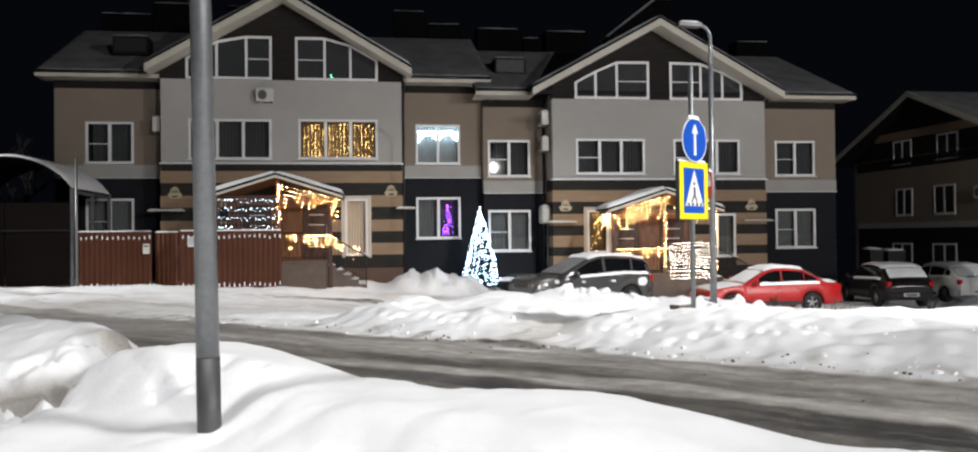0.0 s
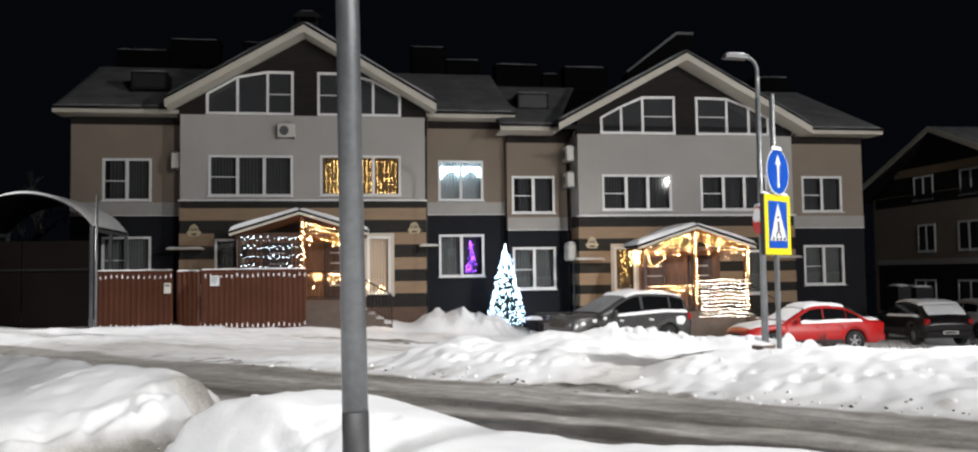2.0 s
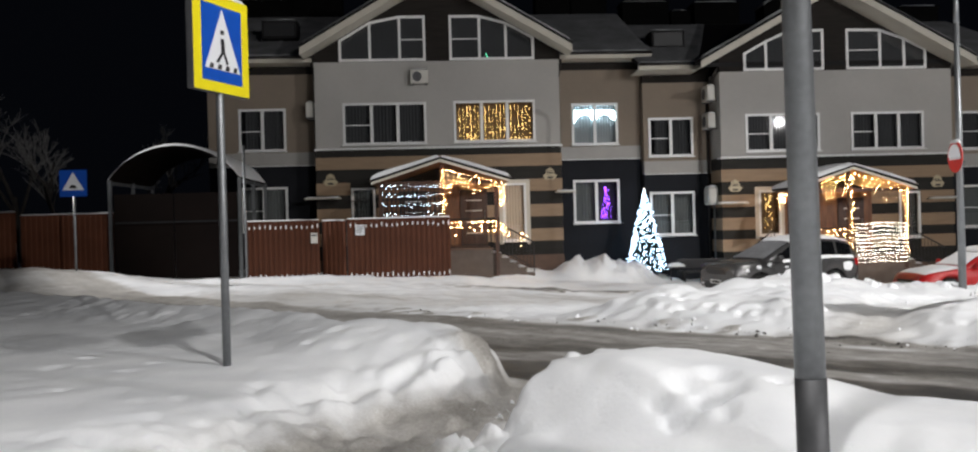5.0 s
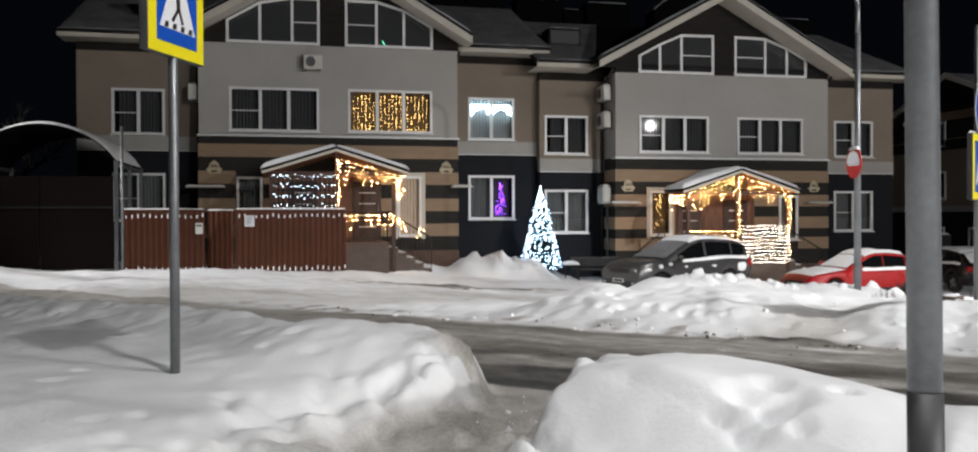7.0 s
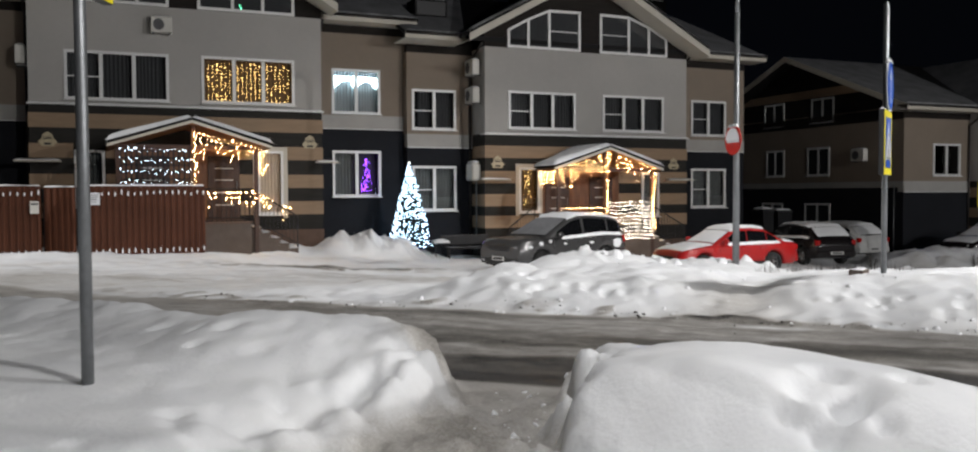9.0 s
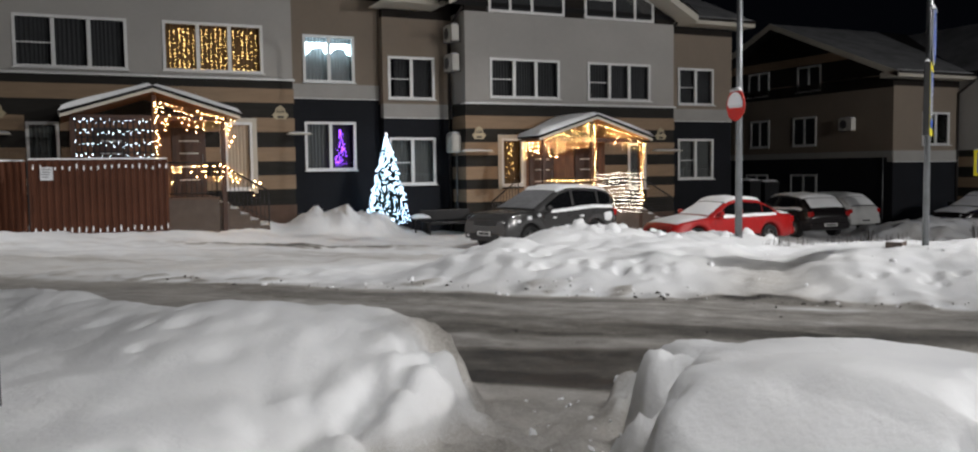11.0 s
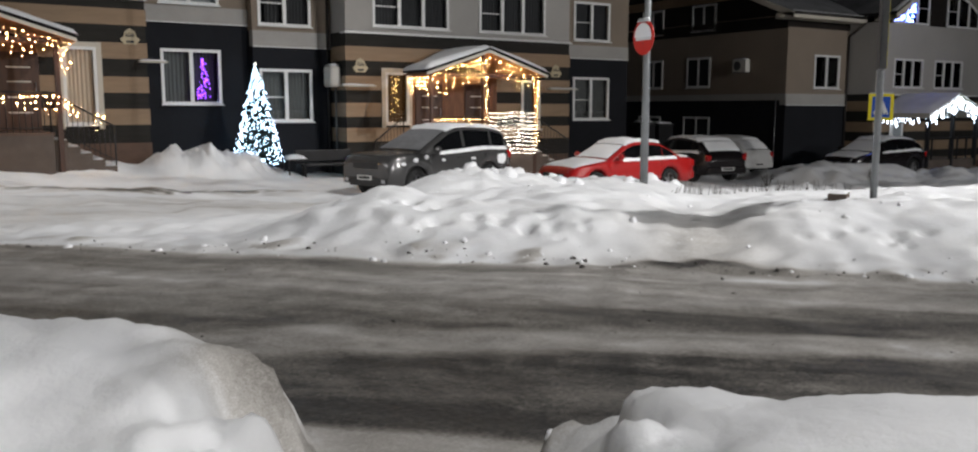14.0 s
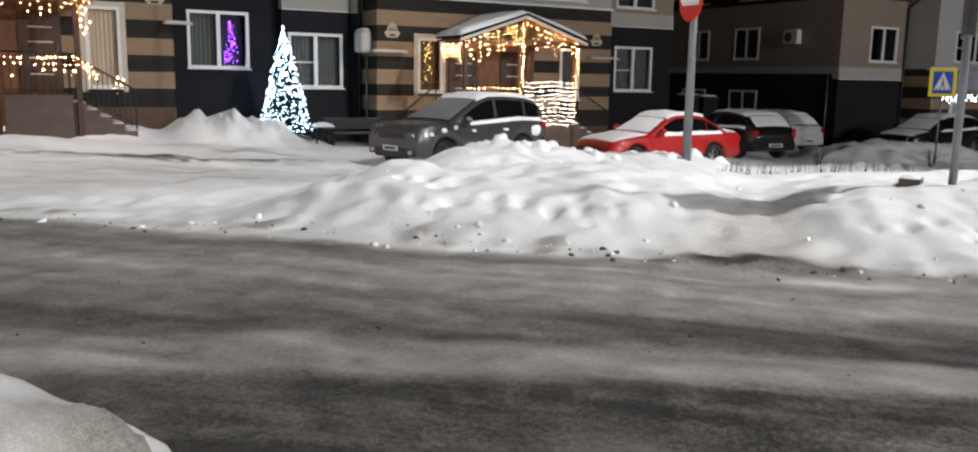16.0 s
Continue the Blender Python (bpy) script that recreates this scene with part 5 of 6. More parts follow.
def plaque(x, y, z):
    t = thing("wall_plaque", "pale shield-shaped house plaque on the wall", "plaque", (x, y, z), group="house plaques")
    bm = bmesh.new()
    prism(bm, [(-0.26, -0.06), (-0.16, -0.2), (0.16, -0.2), (0.26, -0.06), (0.16, 0.02), (0.14, 0.14), (0, 0.24), (-0.14, 0.14), (-0.16, 0.02)], -0.05, -0.023)
    part("shield", bm, material("gilt_plaque", (0.5, 0.42, 0.27), 0.45, vary=0.1), t)
    part("number_bar", boxes((-0.1, -0.056, -0.16, 0.1, -0.051, -0.10)), BLACKF, t)
    bm = bmesh.new()
    for k in (-0.09, -0.03, 0.03, 0.09):
        prism(bm, [(k - 0.025, 0.0), (k + 0.025, 0.0), (k, 0.13)], -0.056, -0.051)
    s = part("tree_marks", bm, BLACKF, t)


for x, y, z in ((-8.86, -1.1, 3.40), (-1.02, -1.1, 3.45), (5.61, -1.6, 2.83), (13.16, -1.6, 2.83)):
    plaque(x, y, z)


def ledge(x0, x1, y, z):
    t = thing("wall_ledge", "thin snow-covered ledge at the house corner", "ledge", (x0, y, z), group="corner ledges")
    part("slab", boxes((0, -0.35, -0.04, x1 - x0, -0.024, 0)), FASCIA, t)
    part("snow", snow_slab(bmesh.new(), 0, -0.35, x1 - x0, -0.025, 0.0, 0.05, x0, 0.07), SNOW, t)


for a in ((-9.75, -8.5, -1.1, 2.76), (-0.85, -0.1, -1.1, 2.80), (4.9, 6.0, -1.6, 2.22), (12.75, 13.95, -1.6, 2.22)):
    ledge(*a)


def air_conditioner(x, y, z, turn=0.0):
    t = thing("air_conditioner", "ivory outdoor air-conditioning unit on brackets", "air conditioner", (x, y, z), turn, "air conditioners")
    part("casing", boxes((-0.38, -0.36, -0.27, 0.38, -0.08, 0.27), bevel=0.02), ACW, t)
    bm = bmesh.new()
    ringp = [(-0.1 + 0.2 * math.cos(k * 0.3142), 0.2 * math.sin(k * 0.3142)) for k in range(20)]
    prism(bm, ringp, -0.368, -0.361)
    part("fan_grille", bm, DSTEEL, t, "dark round fan grille")
    part("bracket", boxes((-0.3, -0.36, -0.31, -0.26, -0.001, -0.272)), DSTEEL, t)
    part("bracket", boxes((0.26, -0.36, -0.31, 0.3, -0.001, -0.272)), DSTEEL, t)
    part("snow", snow_slab(bmesh.new(), -0.36, -0.35, 0.36, -0.09, 0.27, 0.06, x, 0.06), SNOW, t)


air_conditioner(-5.62, -1.1, 6.98)
bpy.context.scene.objects["air_conditioner"].scale = (0.82, 1.0, 0.88)
air_conditioner(-9.35, -0.45, 5.95, -90)
air_conditioner(5.14, -0.95, 6.25, -90)
air_conditioner(5.14, -0.95, 5.25, -90)
air_conditioner(24.85, 0.1, 3.4, -90)
t = thing("wall_cabinet", "rounded pale metal cabinet on the wall", "cabinet", (5.14, -1.0, 2.5))
part("casing", boxes((-0.4, -0.3, -0.32, -0.024, 0.3, 0.32), bevel=0.08), ACW, t)
part("snow", snow_slab(bmesh.new(), -0.38, -0.28, -0.04, 0.28, 0.32, 0.08, 1, 0.06), SNOW, t)
part("pipe", tubes(((-0.1, 0, -2.6), (-0.1, 0, -0.33), 0.03)), STEEL, t)

# roof windows
for x, z in ((-10.8, 9.2), (3.9, 8.65)):
    t = thing("roof_window", "dark open roof window with snow on top", "window", (x, 1.1, z))
    part("frame", boxes((-0.64, -0.55, -0.4, 0.64, 0.4, 0.28), bevel=0.02), ROOFM, t)
    part("glass", boxes((-0.56, -0.565, -0.3, 0.56, -0.551, 0.2)), BLACKF, t)
    part("snow", snow_slab(bmesh.new(), -0.66, -0.57, 0.66, 0.42, 0.28, 0.08, x, 0.12), SNOW, t)
for x, y, z in ((-4.95, 0.6, 10.7), (11.0, 3.4, 9.6)):
    t = thing("chimney", "metal-clad chimney with a small snowy cap", "chimney", (x, y, z))
    part("shaft", boxes((-0.4, -0.3, -0.6, 0.4, 0.3, 0.75)), ROOFM, t)
    for px in (-0.36, 0.32):
        part("cap_leg", boxes((px, -0.25, 0.751, px + 0.04, 0.25, 0.95)), ROOFM, t)
    bm = bmesh.new()
    prism(bm, [(-0.55, 0.95), (0.55, 0.95), (0.3, 1.18), (-0.3, 1.18)], -0.4, 0.4)
    part("cap", bm, ROOFM, t)
    part("snow", snow_slab(bmesh.new(), -0.3, -0.4, 0.3, 0.4, 1.18, 0.07, x, 0.1), SNOW, t)

# ---- lit spruce ----
tz = ground_z(2.3, -1.6) - 0.05
S = thing("christmas_tree", "small outdoor spruce thick with cold white lights", "tree", (2.3, -1.6, tz))
hgt = 2.76 - tz
part("trunk", tubes(((0, 0, -0.2), (0, 0, hgt), 0.06, 0.01)), BARK, S)
cr, pts = bmesh.new(), []
for k in range(900):
    f = rng.random() ** 0.75
    z = 0.12 + (hgt - 0.15) * (1 - f)
    R = 0.74 * f ** 0.8 * rng.uniform(0.75, 1.08)
    a = rng.uniform(0, 6.283)
    d = Vector((math.cos(a), math.sin(a), 0))
    tip = d * R + Vector((0, 0, z - 0.10 * R))
    root = d * 0.05 + Vector((0, 0, z + 0.12 * R))
    side = Vector((-d.y, d.x, 0)) * (0.05 + 0.06 * f)
    m = root.lerp(tip, 0.6)
    for s in (1, -1):
        vs = [cr.verts.new(p) for p in (root, m + side * s + Vector((0, 0, -0.04)), tip)]
        cr.faces.new(vs)
        vs = [cr.verts.new(p) for p in (m, m + side * s * 1.3 + d * 0.09 + Vector((0, 0, -0.05)), tip + Vector((0, 0, 0.02)))]
        cr.faces.new(vs)
    for _ in range(1 + (k % 3 == 0)):
        pts.append(d * R * rng.uniform(0.9, 1.03) + Vector((0, 0, z + rng.uniform(-0.05, 0.04))))
part("crown", cr, NEEDLE, S, "dark green needled boughs")
b = part("bulbs", bulbs(pts, 0.0145), glow("tree_bulb", (0.52, 0.76, 1.0), 13), S, "cold white fairy lights")
b["kind"] = "stuff"
part("star", bulbs([(0, 0, hgt + 0.02)], 0.06), glow("star_glow", (1.0, 0.95, 0.85), 4), S, "small star tip")

# bench and table by the wall
bz = ground_z(4.2, -1.9)
t = thing("bench", "black outdoor bench beside the house wall", "bench", (4.3, -1.9, bz))
part("seat", boxes((-0.9, -0.3, 0.38, 0.9, 0.2, 0.46), bevel=0.02), BLACKM, t)
part("backrest", boxes((-0.9, 0.21, 0.5, 0.9, 0.27, 0.85), bevel=0.02), BLACKM, t)
for x in (-0.85, 0.78):
    part("leg", boxes((x, -0.28, -0.2, x + 0.07, 0.26, 0.379)), BLACKM, t)
    part("armrest", boxes((x, -0.3, 0.62, x + 0.07, 0.2, 0.66)), BLACKM, t)
t = thing("garden_table", "small dark table with a heap of snow on it", "table", (3.25, -2.1, bz))
part("top", boxes((-0.3, -0.25, 0.58, 0.3, 0.25, 0.62)), BLACKM, t)
for x in (-0.27, 0.23):
    for y in (-0.22, 0.18):
        part("leg", boxes((x, y, -0.2, x + 0.04, y + 0.04, 0.579)), BLACKM, t)
part("snow", snow_slab(bmesh.new(), -0.3, -0.25, 0.3, 0.25, 0.62, 0.12, 4, 0.08), SNOW, t)

# cream casings round the narrow windows by the porches
for x0, z0, x1, z1, y in ((-2.75, 1.05, -1.9, 3.15, -1.1), (6.46, 1.0, 7.31, 2.66, -1.6)):
    t = thing("window_casing", "cream wooden casing round a narrow window", "window casing", (0, 0, 0), group="window casings")
    for b in ((x0 - 0.13, y - 0.045, z0 - 0.1, x0 - 0.001, y - 0.0235, z1 + 0.12), (x1 + 0.001, y - 0.045, z0 - 0.1, x1 + 0.13, y - 0.0235, z1 + 0.12), (x0 - 0.001, y - 0.045, z1 + 0.001, x1 + 0.001, y - 0.0235, z1 + 0.12)):
        part("casing_board", boxes(b), FASCIA, t)
# green lamp behind the attic window
pts = [Vector((-3.2 + rng.uniform(-0.05, 0.05), -1.118, 7.8 + rng.uniform(-0.1, 0.1))) for _ in range(4)]
light_string("small green lamps behind the attic window", pts, [(pts[0], pts[1], 0.003)], glow("green_bulb", (0.15, 0.9, 0.5), 2.5), 0.03)

# ---- parked cars ----
CARGLASS = material("dark_car_glass", (0.006, 0.0065, 0.0075), 0.06, 0.0, vary=0.1, spec=0.3)
TYRE = material("tyre_rubber", (0.015, 0.015, 0.015), 0.85, vary=0.2, scale=8)
ALLOY = material("alloy_rim", (0.42, 0.43, 0.44), 0.35, 0.8, vary=0.1)
TRIM = material("black_plastic_trim", (0.012, 0.012, 0.013), 0.55, vary=0.2, scale=6)
LAMPG = material("clear_lamp_glass", (0.55, 0.56, 0.58), 0.12, 0.3, vary=0.15, scale=12)
TAIL = material("red_lamp_glass", (0.42, 0.01, 0.01), 0.15, vary=0.15)
PLATE = material("white_plate", (0.62, 0.62, 0.6), 0.5, vary=0.08)


def loft(sections, close=True):
    """Joins rings of equal count, given as lists of points, and closes the ends."""
    bm = bmesh.new()
    rows = [[bm.verts.new(p) for p in s] for s in sections]
    n = len(rows[0])
    for a, b in zip(rows, rows[1:]):
        for i in range(n if close else n - 1):
            bm.faces.new((a[i], a[(i + 1) % n], b[(i + 1) % n], b[i])).smooth = True
    if close:
        bm.faces.new(rows[0][::-1])
        bm.faces.new(rows[-1])
    bmesh.ops.recalc_face_normals(bm, faces=bm.faces)
    return bm


def sheet(fn, us, vs, thick=0.0):
    """A surface sampled over us and vs."""
    bm = bmesh.new()
    g = [[bm.verts.new(fn(u, v)) for v in vs] for u in us]
    for i in range(len(us) - 1):
        for j in range(len(vs) - 1):
            bm.faces.new((g[i][j], g[i + 1][j], g[i + 1][j + 1], g[i][j + 1])).smooth = True
    bmesh.ops.recalc_face_normals(bm, faces=bm.faces)
    return bm


SHAPES = {
    "suv": dict(L=4.40, W=1.86, r=0.365, axle=(1.34, -1.30), sill=0.32,
                belt=((-2.22, 0.95), (-2.12, 1.10), (-1.2, 1.14), (0.6, 1.06), (1.15, 1.09), (1.75, 1.07), (2.03, 1.03), (2.15, 0.97), (2.22, 0.78)),
                roof=((-2.17, 1.11), (-2.10, 1.33), (-2.0, 1.51), (-1.5, 1.61), (-0.7, 1.66), (-0.2, 1.65), (0.12, 1.58), (0.5, 1.41), (1.2, 1.08)),
                side=((-1.92, -1.42), (-1.34, -0.40), (-0.30, 0.72)), shield=(0.12, 1.14), rear=(-2.15, -2.02)),
    "sedan": dict(L=4.46, W=1.72, r=0.31, axle=(1.38, -1.22), sill=0.24,
                  belt=((-2.23, 0.70), (-2.16, 0.90), (-1.5, 0.93), (0.6, 0.90), (0.95, 0.90), (1.85, 0.78), (2.12, 0.70), (2.23, 0.52)),
                  roof=((-1.72, 0.92), (-1.25, 1.18), (-0.95, 1.33), (-0.4, 1.38), (0.0, 1.37), (0.22, 1.32), (0.98, 0.90)),
                  side=((-1.36, -0.98), (-0.95, -0.25), (-0.21, 0.66)), shield=(0.26, 0.92), rear=(-1.66, -1.02)),
    "hatch": dict(L=4.25, W=1.80, r=0.33, axle=(1.32, -1.27), sill=0.26,
                  belt=((-2.12, 0.72), (-2.06, 0.98), (-1.3, 1.03), (0.8, 0.95), (1.1, 0.95), (1.75, 0.84), (2.0, 0.74), (2.12, 0.55)),
                  roof=((-2.02, 0.98), (-1.62, 1.30), (-1.35, 1.40), (-0.7, 1.46), (-0.1, 1.46), (0.28, 1.40), (1.15, 0.95)),
                  side=((-1.60, -1.30), (-1.20, -0.34), (-0.26, 0.78)), shield=(0.32, 1.08), rear=(-1.98, -1.45)),
}


def car(shape, label, paint, x, y, turn, snow=(True, True, True), light=0.55):
    """A parked car, front towards its own +x: body, cabin, glass, wheels, lamps, mirrors, plates and lying snow."""
    S = SHAPES[shape]
    L, W, r, sill = S["L"], S["W"], S["r"], S["sill"]
    bx, bz = zip(*S["belt"])
    rx, rz = zip(*S["roof"])
    C = thing("car", label, "car", (x, y, ground_z(x, y) + 0.01), turn, "parked cars")

    def belt(u):
        return float(np.interp(u, bx, bz))

    def roof(u):
        return float(np.interp(u, rx, rz))

    def half(u):
        e = max(0.0, (abs(u) - (L / 2 - 0.55)) / 0.55)
        return W / 2 * (1 - (0.12 if shape == "suv" else 0.18) * e * e)

    def low(u):
        z = sill + 0.10 * max(0.0, (abs(u) - (L / 2 - 0.25)) / 0.25)
        for c in S["axle"]:
            d = abs(u - c)
            if d < r + 0.055:
                z = max(z, r + math.sqrt((r + 0.055) ** 2 - d * d) * 0.98)
        return z

    us = sorted({*np.linspace(-L / 2, L / 2, 56), *[c + (r + 0.055) * math.sin(a) for c in S["axle"] for a in np.linspace(-1.5707, 1.5707, 15)]})
    sec = []
    for u in us:
        w, zb, zt = half(u), low(u), belt(u)
        zb = min(zb, zt - 0.08)
        m = zb + (zt - zb) * 0.45
        prof = [(0.0, zb), (w * 0.86, zb), (w * 0.985, zb + 0.03), (w, m), (w * 0.985, zt - 0.10 * (zt - zb) - 0.02), (w * 0.94, zt - 0.012), (w * 0.6, zt + 0.022), (0.0, zt + 0.035)]
        sec.append([(u, p, q) for p, q in prof] + [(u, -p, q) for p, q in prof[-2:0:-1]])
    part("body", loft(sec), paint, C)

    def edge(u, z):
        return half(u) * 0.93 - (z - belt(u)) * 0.30

    us2 = np.linspace(rx[0], rx[-1], 44)
    sec = []
    for u in us2:
        zt, zb = max(roof(u), belt(u) + 0.02), belt(u) - 0.03
        e0, e1 = edge(u, zb), edge(u, zt - 0.05)
        prof = [(0.0, zb), (e0, zb), (e1, max(zt - 0.06, zb + 0.01)), (e1 - 0.10, zt), (e1 * 0.5, zt + 0.018), (0.0, zt + 0.025)]
        sec.append([(u, p, q) for p, q in prof] + [(u, -p, q) for p, q in prof[-2:0:-1]])
    part("cabin", loft(sec), paint, C, "painted roof and pillars")

    def top(u, k):
        """Point of the cabin's upper skin; k from -1 to 1 across."""
        e = edge(u, roof(u) - 0.05) - 0.09
        return Vector((u, e * k, roof(u) + 0.022 * (1 - k * k) + 0.002))

    for nm, (a, b), wd in (("windshield", S["shield"], 0.96), ("rear_window", S["rear"], 0.92)):
        part(nm, sheet(lambda u, k: top(u, k * wd) + Vector((0.012 if nm == "windshield" else -0.012, 0, 0.010)), np.linspace(a, b, 8), np.linspace(-1, 1, 9)), CARGLASS, C, "dark glass")
    for a, b in S["side"]:
        for s in (1, -1):
            def pane(u, k):
                lo, hi = belt(u) + 0.04, max(roof(u) - 0.075, belt(u) + 0.05)
                z = lo + (hi - lo) * k
                return Vector((u, s * (edge(u, z) + 0.010), z))
            part("side_window", sheet(pane, np.linspace(a, b, 8), np.linspace(0, 1, 4)), CARGLASS, C, "dark side glass")
    for s in (1, -1):
        part("belt_trim", sheet(lambda u, k: Vector((u, s * (edge(u, belt(u) + 0.03) + 0.014), belt(u) + 0.012 + 0.03 * k)), np.linspace(S["side"][0][0], S["side"][-1][1], 12), (0, 1)), TRIM, C)
        part("sill_trim", sheet(lambda u, k: Vector((u, s * (half(u) * 0.99 + 0.006), sill + 0.02 + 0.12 * k)), np.linspace(S["axle"][1] + r + 0.08, S["axle"][0] - r - 0.08, 6), (0, 1)), TRIM, C)
        for u in (S["side"][1][0] + 0.08, S["side"][2][0] + 0.06):
            part("door_handle", boxes((u + 0.02, s * half(u) - 0.02, belt(u) - 0.17, u + 0.20, s * half(u) + 0.022, belt(u) - 0.135), bevel=0.006), paint, C)
        for u in (S["side"][1][1] + 0.04, S["side"][2][1] + 0.16, S["side"][1][0] - 0.02):
            w = half(u) + 0.003
            part("door_gap", sheet(lambda p, k: Vector((u + 0.006 * p, s * (w * (1.0 - 0.014 * abs(k - 0.45) * 2)), sill + 0.12 + (belt(u) - sill - 0.20) * k)), (0, 1), np.linspace(0, 1, 5)), TRIM, C)
        bm = bmesh.new()
        bmesh.ops.create_icosphere(bm, subdivisions=2, radius=1, matrix=Matrix.Translation((S["side"][2][1] + 0.02, s * (W / 2 + 0.08), belt(0.6) + 0.10)) @ Matrix.Diagonal((0.07, 0.12, 0.085, 1)))
        part("mirror", bm, paint, C, smooth=True)
        u = L / 2 - 0.26
        part("headlamp", sheet(lambda p, k: Vector((u - 0.16 * (1 - p) + 0.10 * p - 0.05 * k * p, s * (half(u) * (1.005 - 0.32 * p)), belt(u) - 0.20 + 0.12 * k + 0.04 * (1 - p))) + Vector((0.14 * p, 0, 0)), np.linspace(0, 1, 6), (0, 0.5, 1)), LAMPG, C, "clear headlamp")
        u = -L / 2 + 0.14
        part("tail_lamp", boxes((u - 0.12, s * half(u) * 0.99 - 0.16 * (1 if s > 0 else 0), belt(u) - 0.24, u + 0.10, s * half(u) * 0.99 + 0.16 * (0 if s > 0 else 1), belt(u) - 0.05), bevel=0.02), TAIL, C, "red tail lamp")
    part("grille", boxes((L / 2 - 0.06, -0.45, belt(L / 2 - 0.15) - 0.28, L / 2 + 0.015, 0.45, belt(L / 2 - 0.15) - 0.14), bevel=0.02), TRIM, C)
    part("front_bumper", boxes((L / 2 - 0.25, -W / 2 * 0.86, sill + 0.06, L / 2 + 0.03, W / 2 * 0.86, sill + 0.22), bevel=0.05), TRIM if shape == "suv" else paint, C)
    part("rear_bumper", boxes((-L / 2 - 0.03, -W / 2 * 0.86, sill + 0.06, -L / 2 + 0.25, W / 2 * 0.86, sill + 0.30), bevel=0.05), TRIM if shape == "suv" else paint, C)
    for u, s in ((L / 2 + 0.034, 1), (-L / 2 - 0.034, -1)):
        p = part("number_plate", boxes((u - 0.004, -0.26, sill + 0.16, u + 0.004, 0.26, sill + 0.27)), PLATE, C, "white plate with a dark bar")
        part("plate_bar", boxes((u + s * 0.005 - 0.001, -0.2, sill + 0.185, u + s * 0.005 + 0.001, 0.2, sill + 0.245)), TRIM, p)
    for c in S["axle"]:
        for s in (1, -1):
            prof = ((r * 0.66, 0.10), (r * 0.95, 0.105), (r, 0.06), (r, -0.06), (r * 0.95, -0.105), (r * 0.66, -0.10))
            secs = [[(c + p * math.cos(a), s * (W / 2 - 0.13) + q, r + p * math.sin(a)) for p, q in prof] for a in np.linspace(0, 6.28319, 25)]
            ty = part("wheel", loft(secs, False), TYRE, C, "winter tyre")
            bm = bmesh.new()
            o = s * (W / 2 - 0.07)
            tube(bm, (c, o - s * 0.09, r), (c, o - s * 0.05, r), r * 0.66, r * 0.66, 20)
            part("rim_barrel", bm, TRIM, ty)
            bm = bmesh.new()
            for k in range(5):
                a = k * 1.2566 + 0.4
                tube(bm, (c, o - s * 0.02, r), (c + r * 0.64 * math.cos(a), o - s * 0.03, r + r * 0.64 * math.sin(a)), 0.035, 0.028, 6)
            for k in range(20):
                a, b = k * 0.31416, (k + 1) * 0.31416
                tube(bm, (c + r * 0.65 * math.cos(a), o - s * 0.025, r + r * 0.65 * math.sin(a)), (c + r * 0.65 * math.cos(b), o - s * 0.025, r + r * 0.65 * math.sin(b)), 0.016, 0.016, 5, False)
            part("rim", bm, ALLOY, ty, "five-spoke alloy rim")
    # lying snow
    def lying(fn, us, ks, h, seed):
        bm = bmesh.new()
        g = []
        for i, u in enumerate(us):
            row = []
            for j, k in enumerate(ks):
                p = Vector(fn(u, k))
                e = 1.0 if 0 < i < len(us) - 1 and 0 < j < len(ks) - 1 else 0.0
                row.append(bm.verts.new(p + Vector((0, 0, 0.004 + h * e * (0.8 + 0.5 * noise.noise(Vector((p.x * 4, p.y * 4, seed))))))))
            g.append(row)
        for i in range(len(us) - 1):
            for j in range(len(ks) - 1):
                bm.faces.new((g[i][j], g[i + 1][j], g[i + 1][j + 1], g[i][j + 1])).smooth = True
        return bm

    ks = np.linspace(-1, 1, 15)
    if snow[0]:
        part("roof_snow", lying(lambda u, k: top(u, k * 1.10), np.linspace(S["rear"][1] - 0.02, S["shield"][0] + 0.04, 18), ks, 0.085, x), SNOW, C, "snow on the roof")
    if snow[1]:
        part("windshield_snow", lying(lambda u, k: top(u, k * 0.95) + Vector((0.014, 0, 0.012)), np.linspace(S["shield"][0] + 0.05, S["shield"][1], 10), ks, 0.02, x), SNOW, C, "frosted snow on the windshield")
        part("bonnet_snow", lying(lambda u, k: Vector((u, half(u) * 0.86 * k, belt(u) + 0.035 - 0.03 * k * k)), np.linspace(S["shield"][1] + 0.05, L / 2 - 0.18, 14), ks, 0.03, x), SNOW, C, "thin snow on the bonnet")
    if shape == "suv":
        part("windshield_frost", lying(lambda u, k: top(u, k * 0.95) + Vector((0.014, 0, 0.012)), np.linspace(S["shield"][0] + 0.03, S["shield"][1] - 0.04, 10), ks, 0.004, x), GREY_SNOW, C, "frosted windshield")
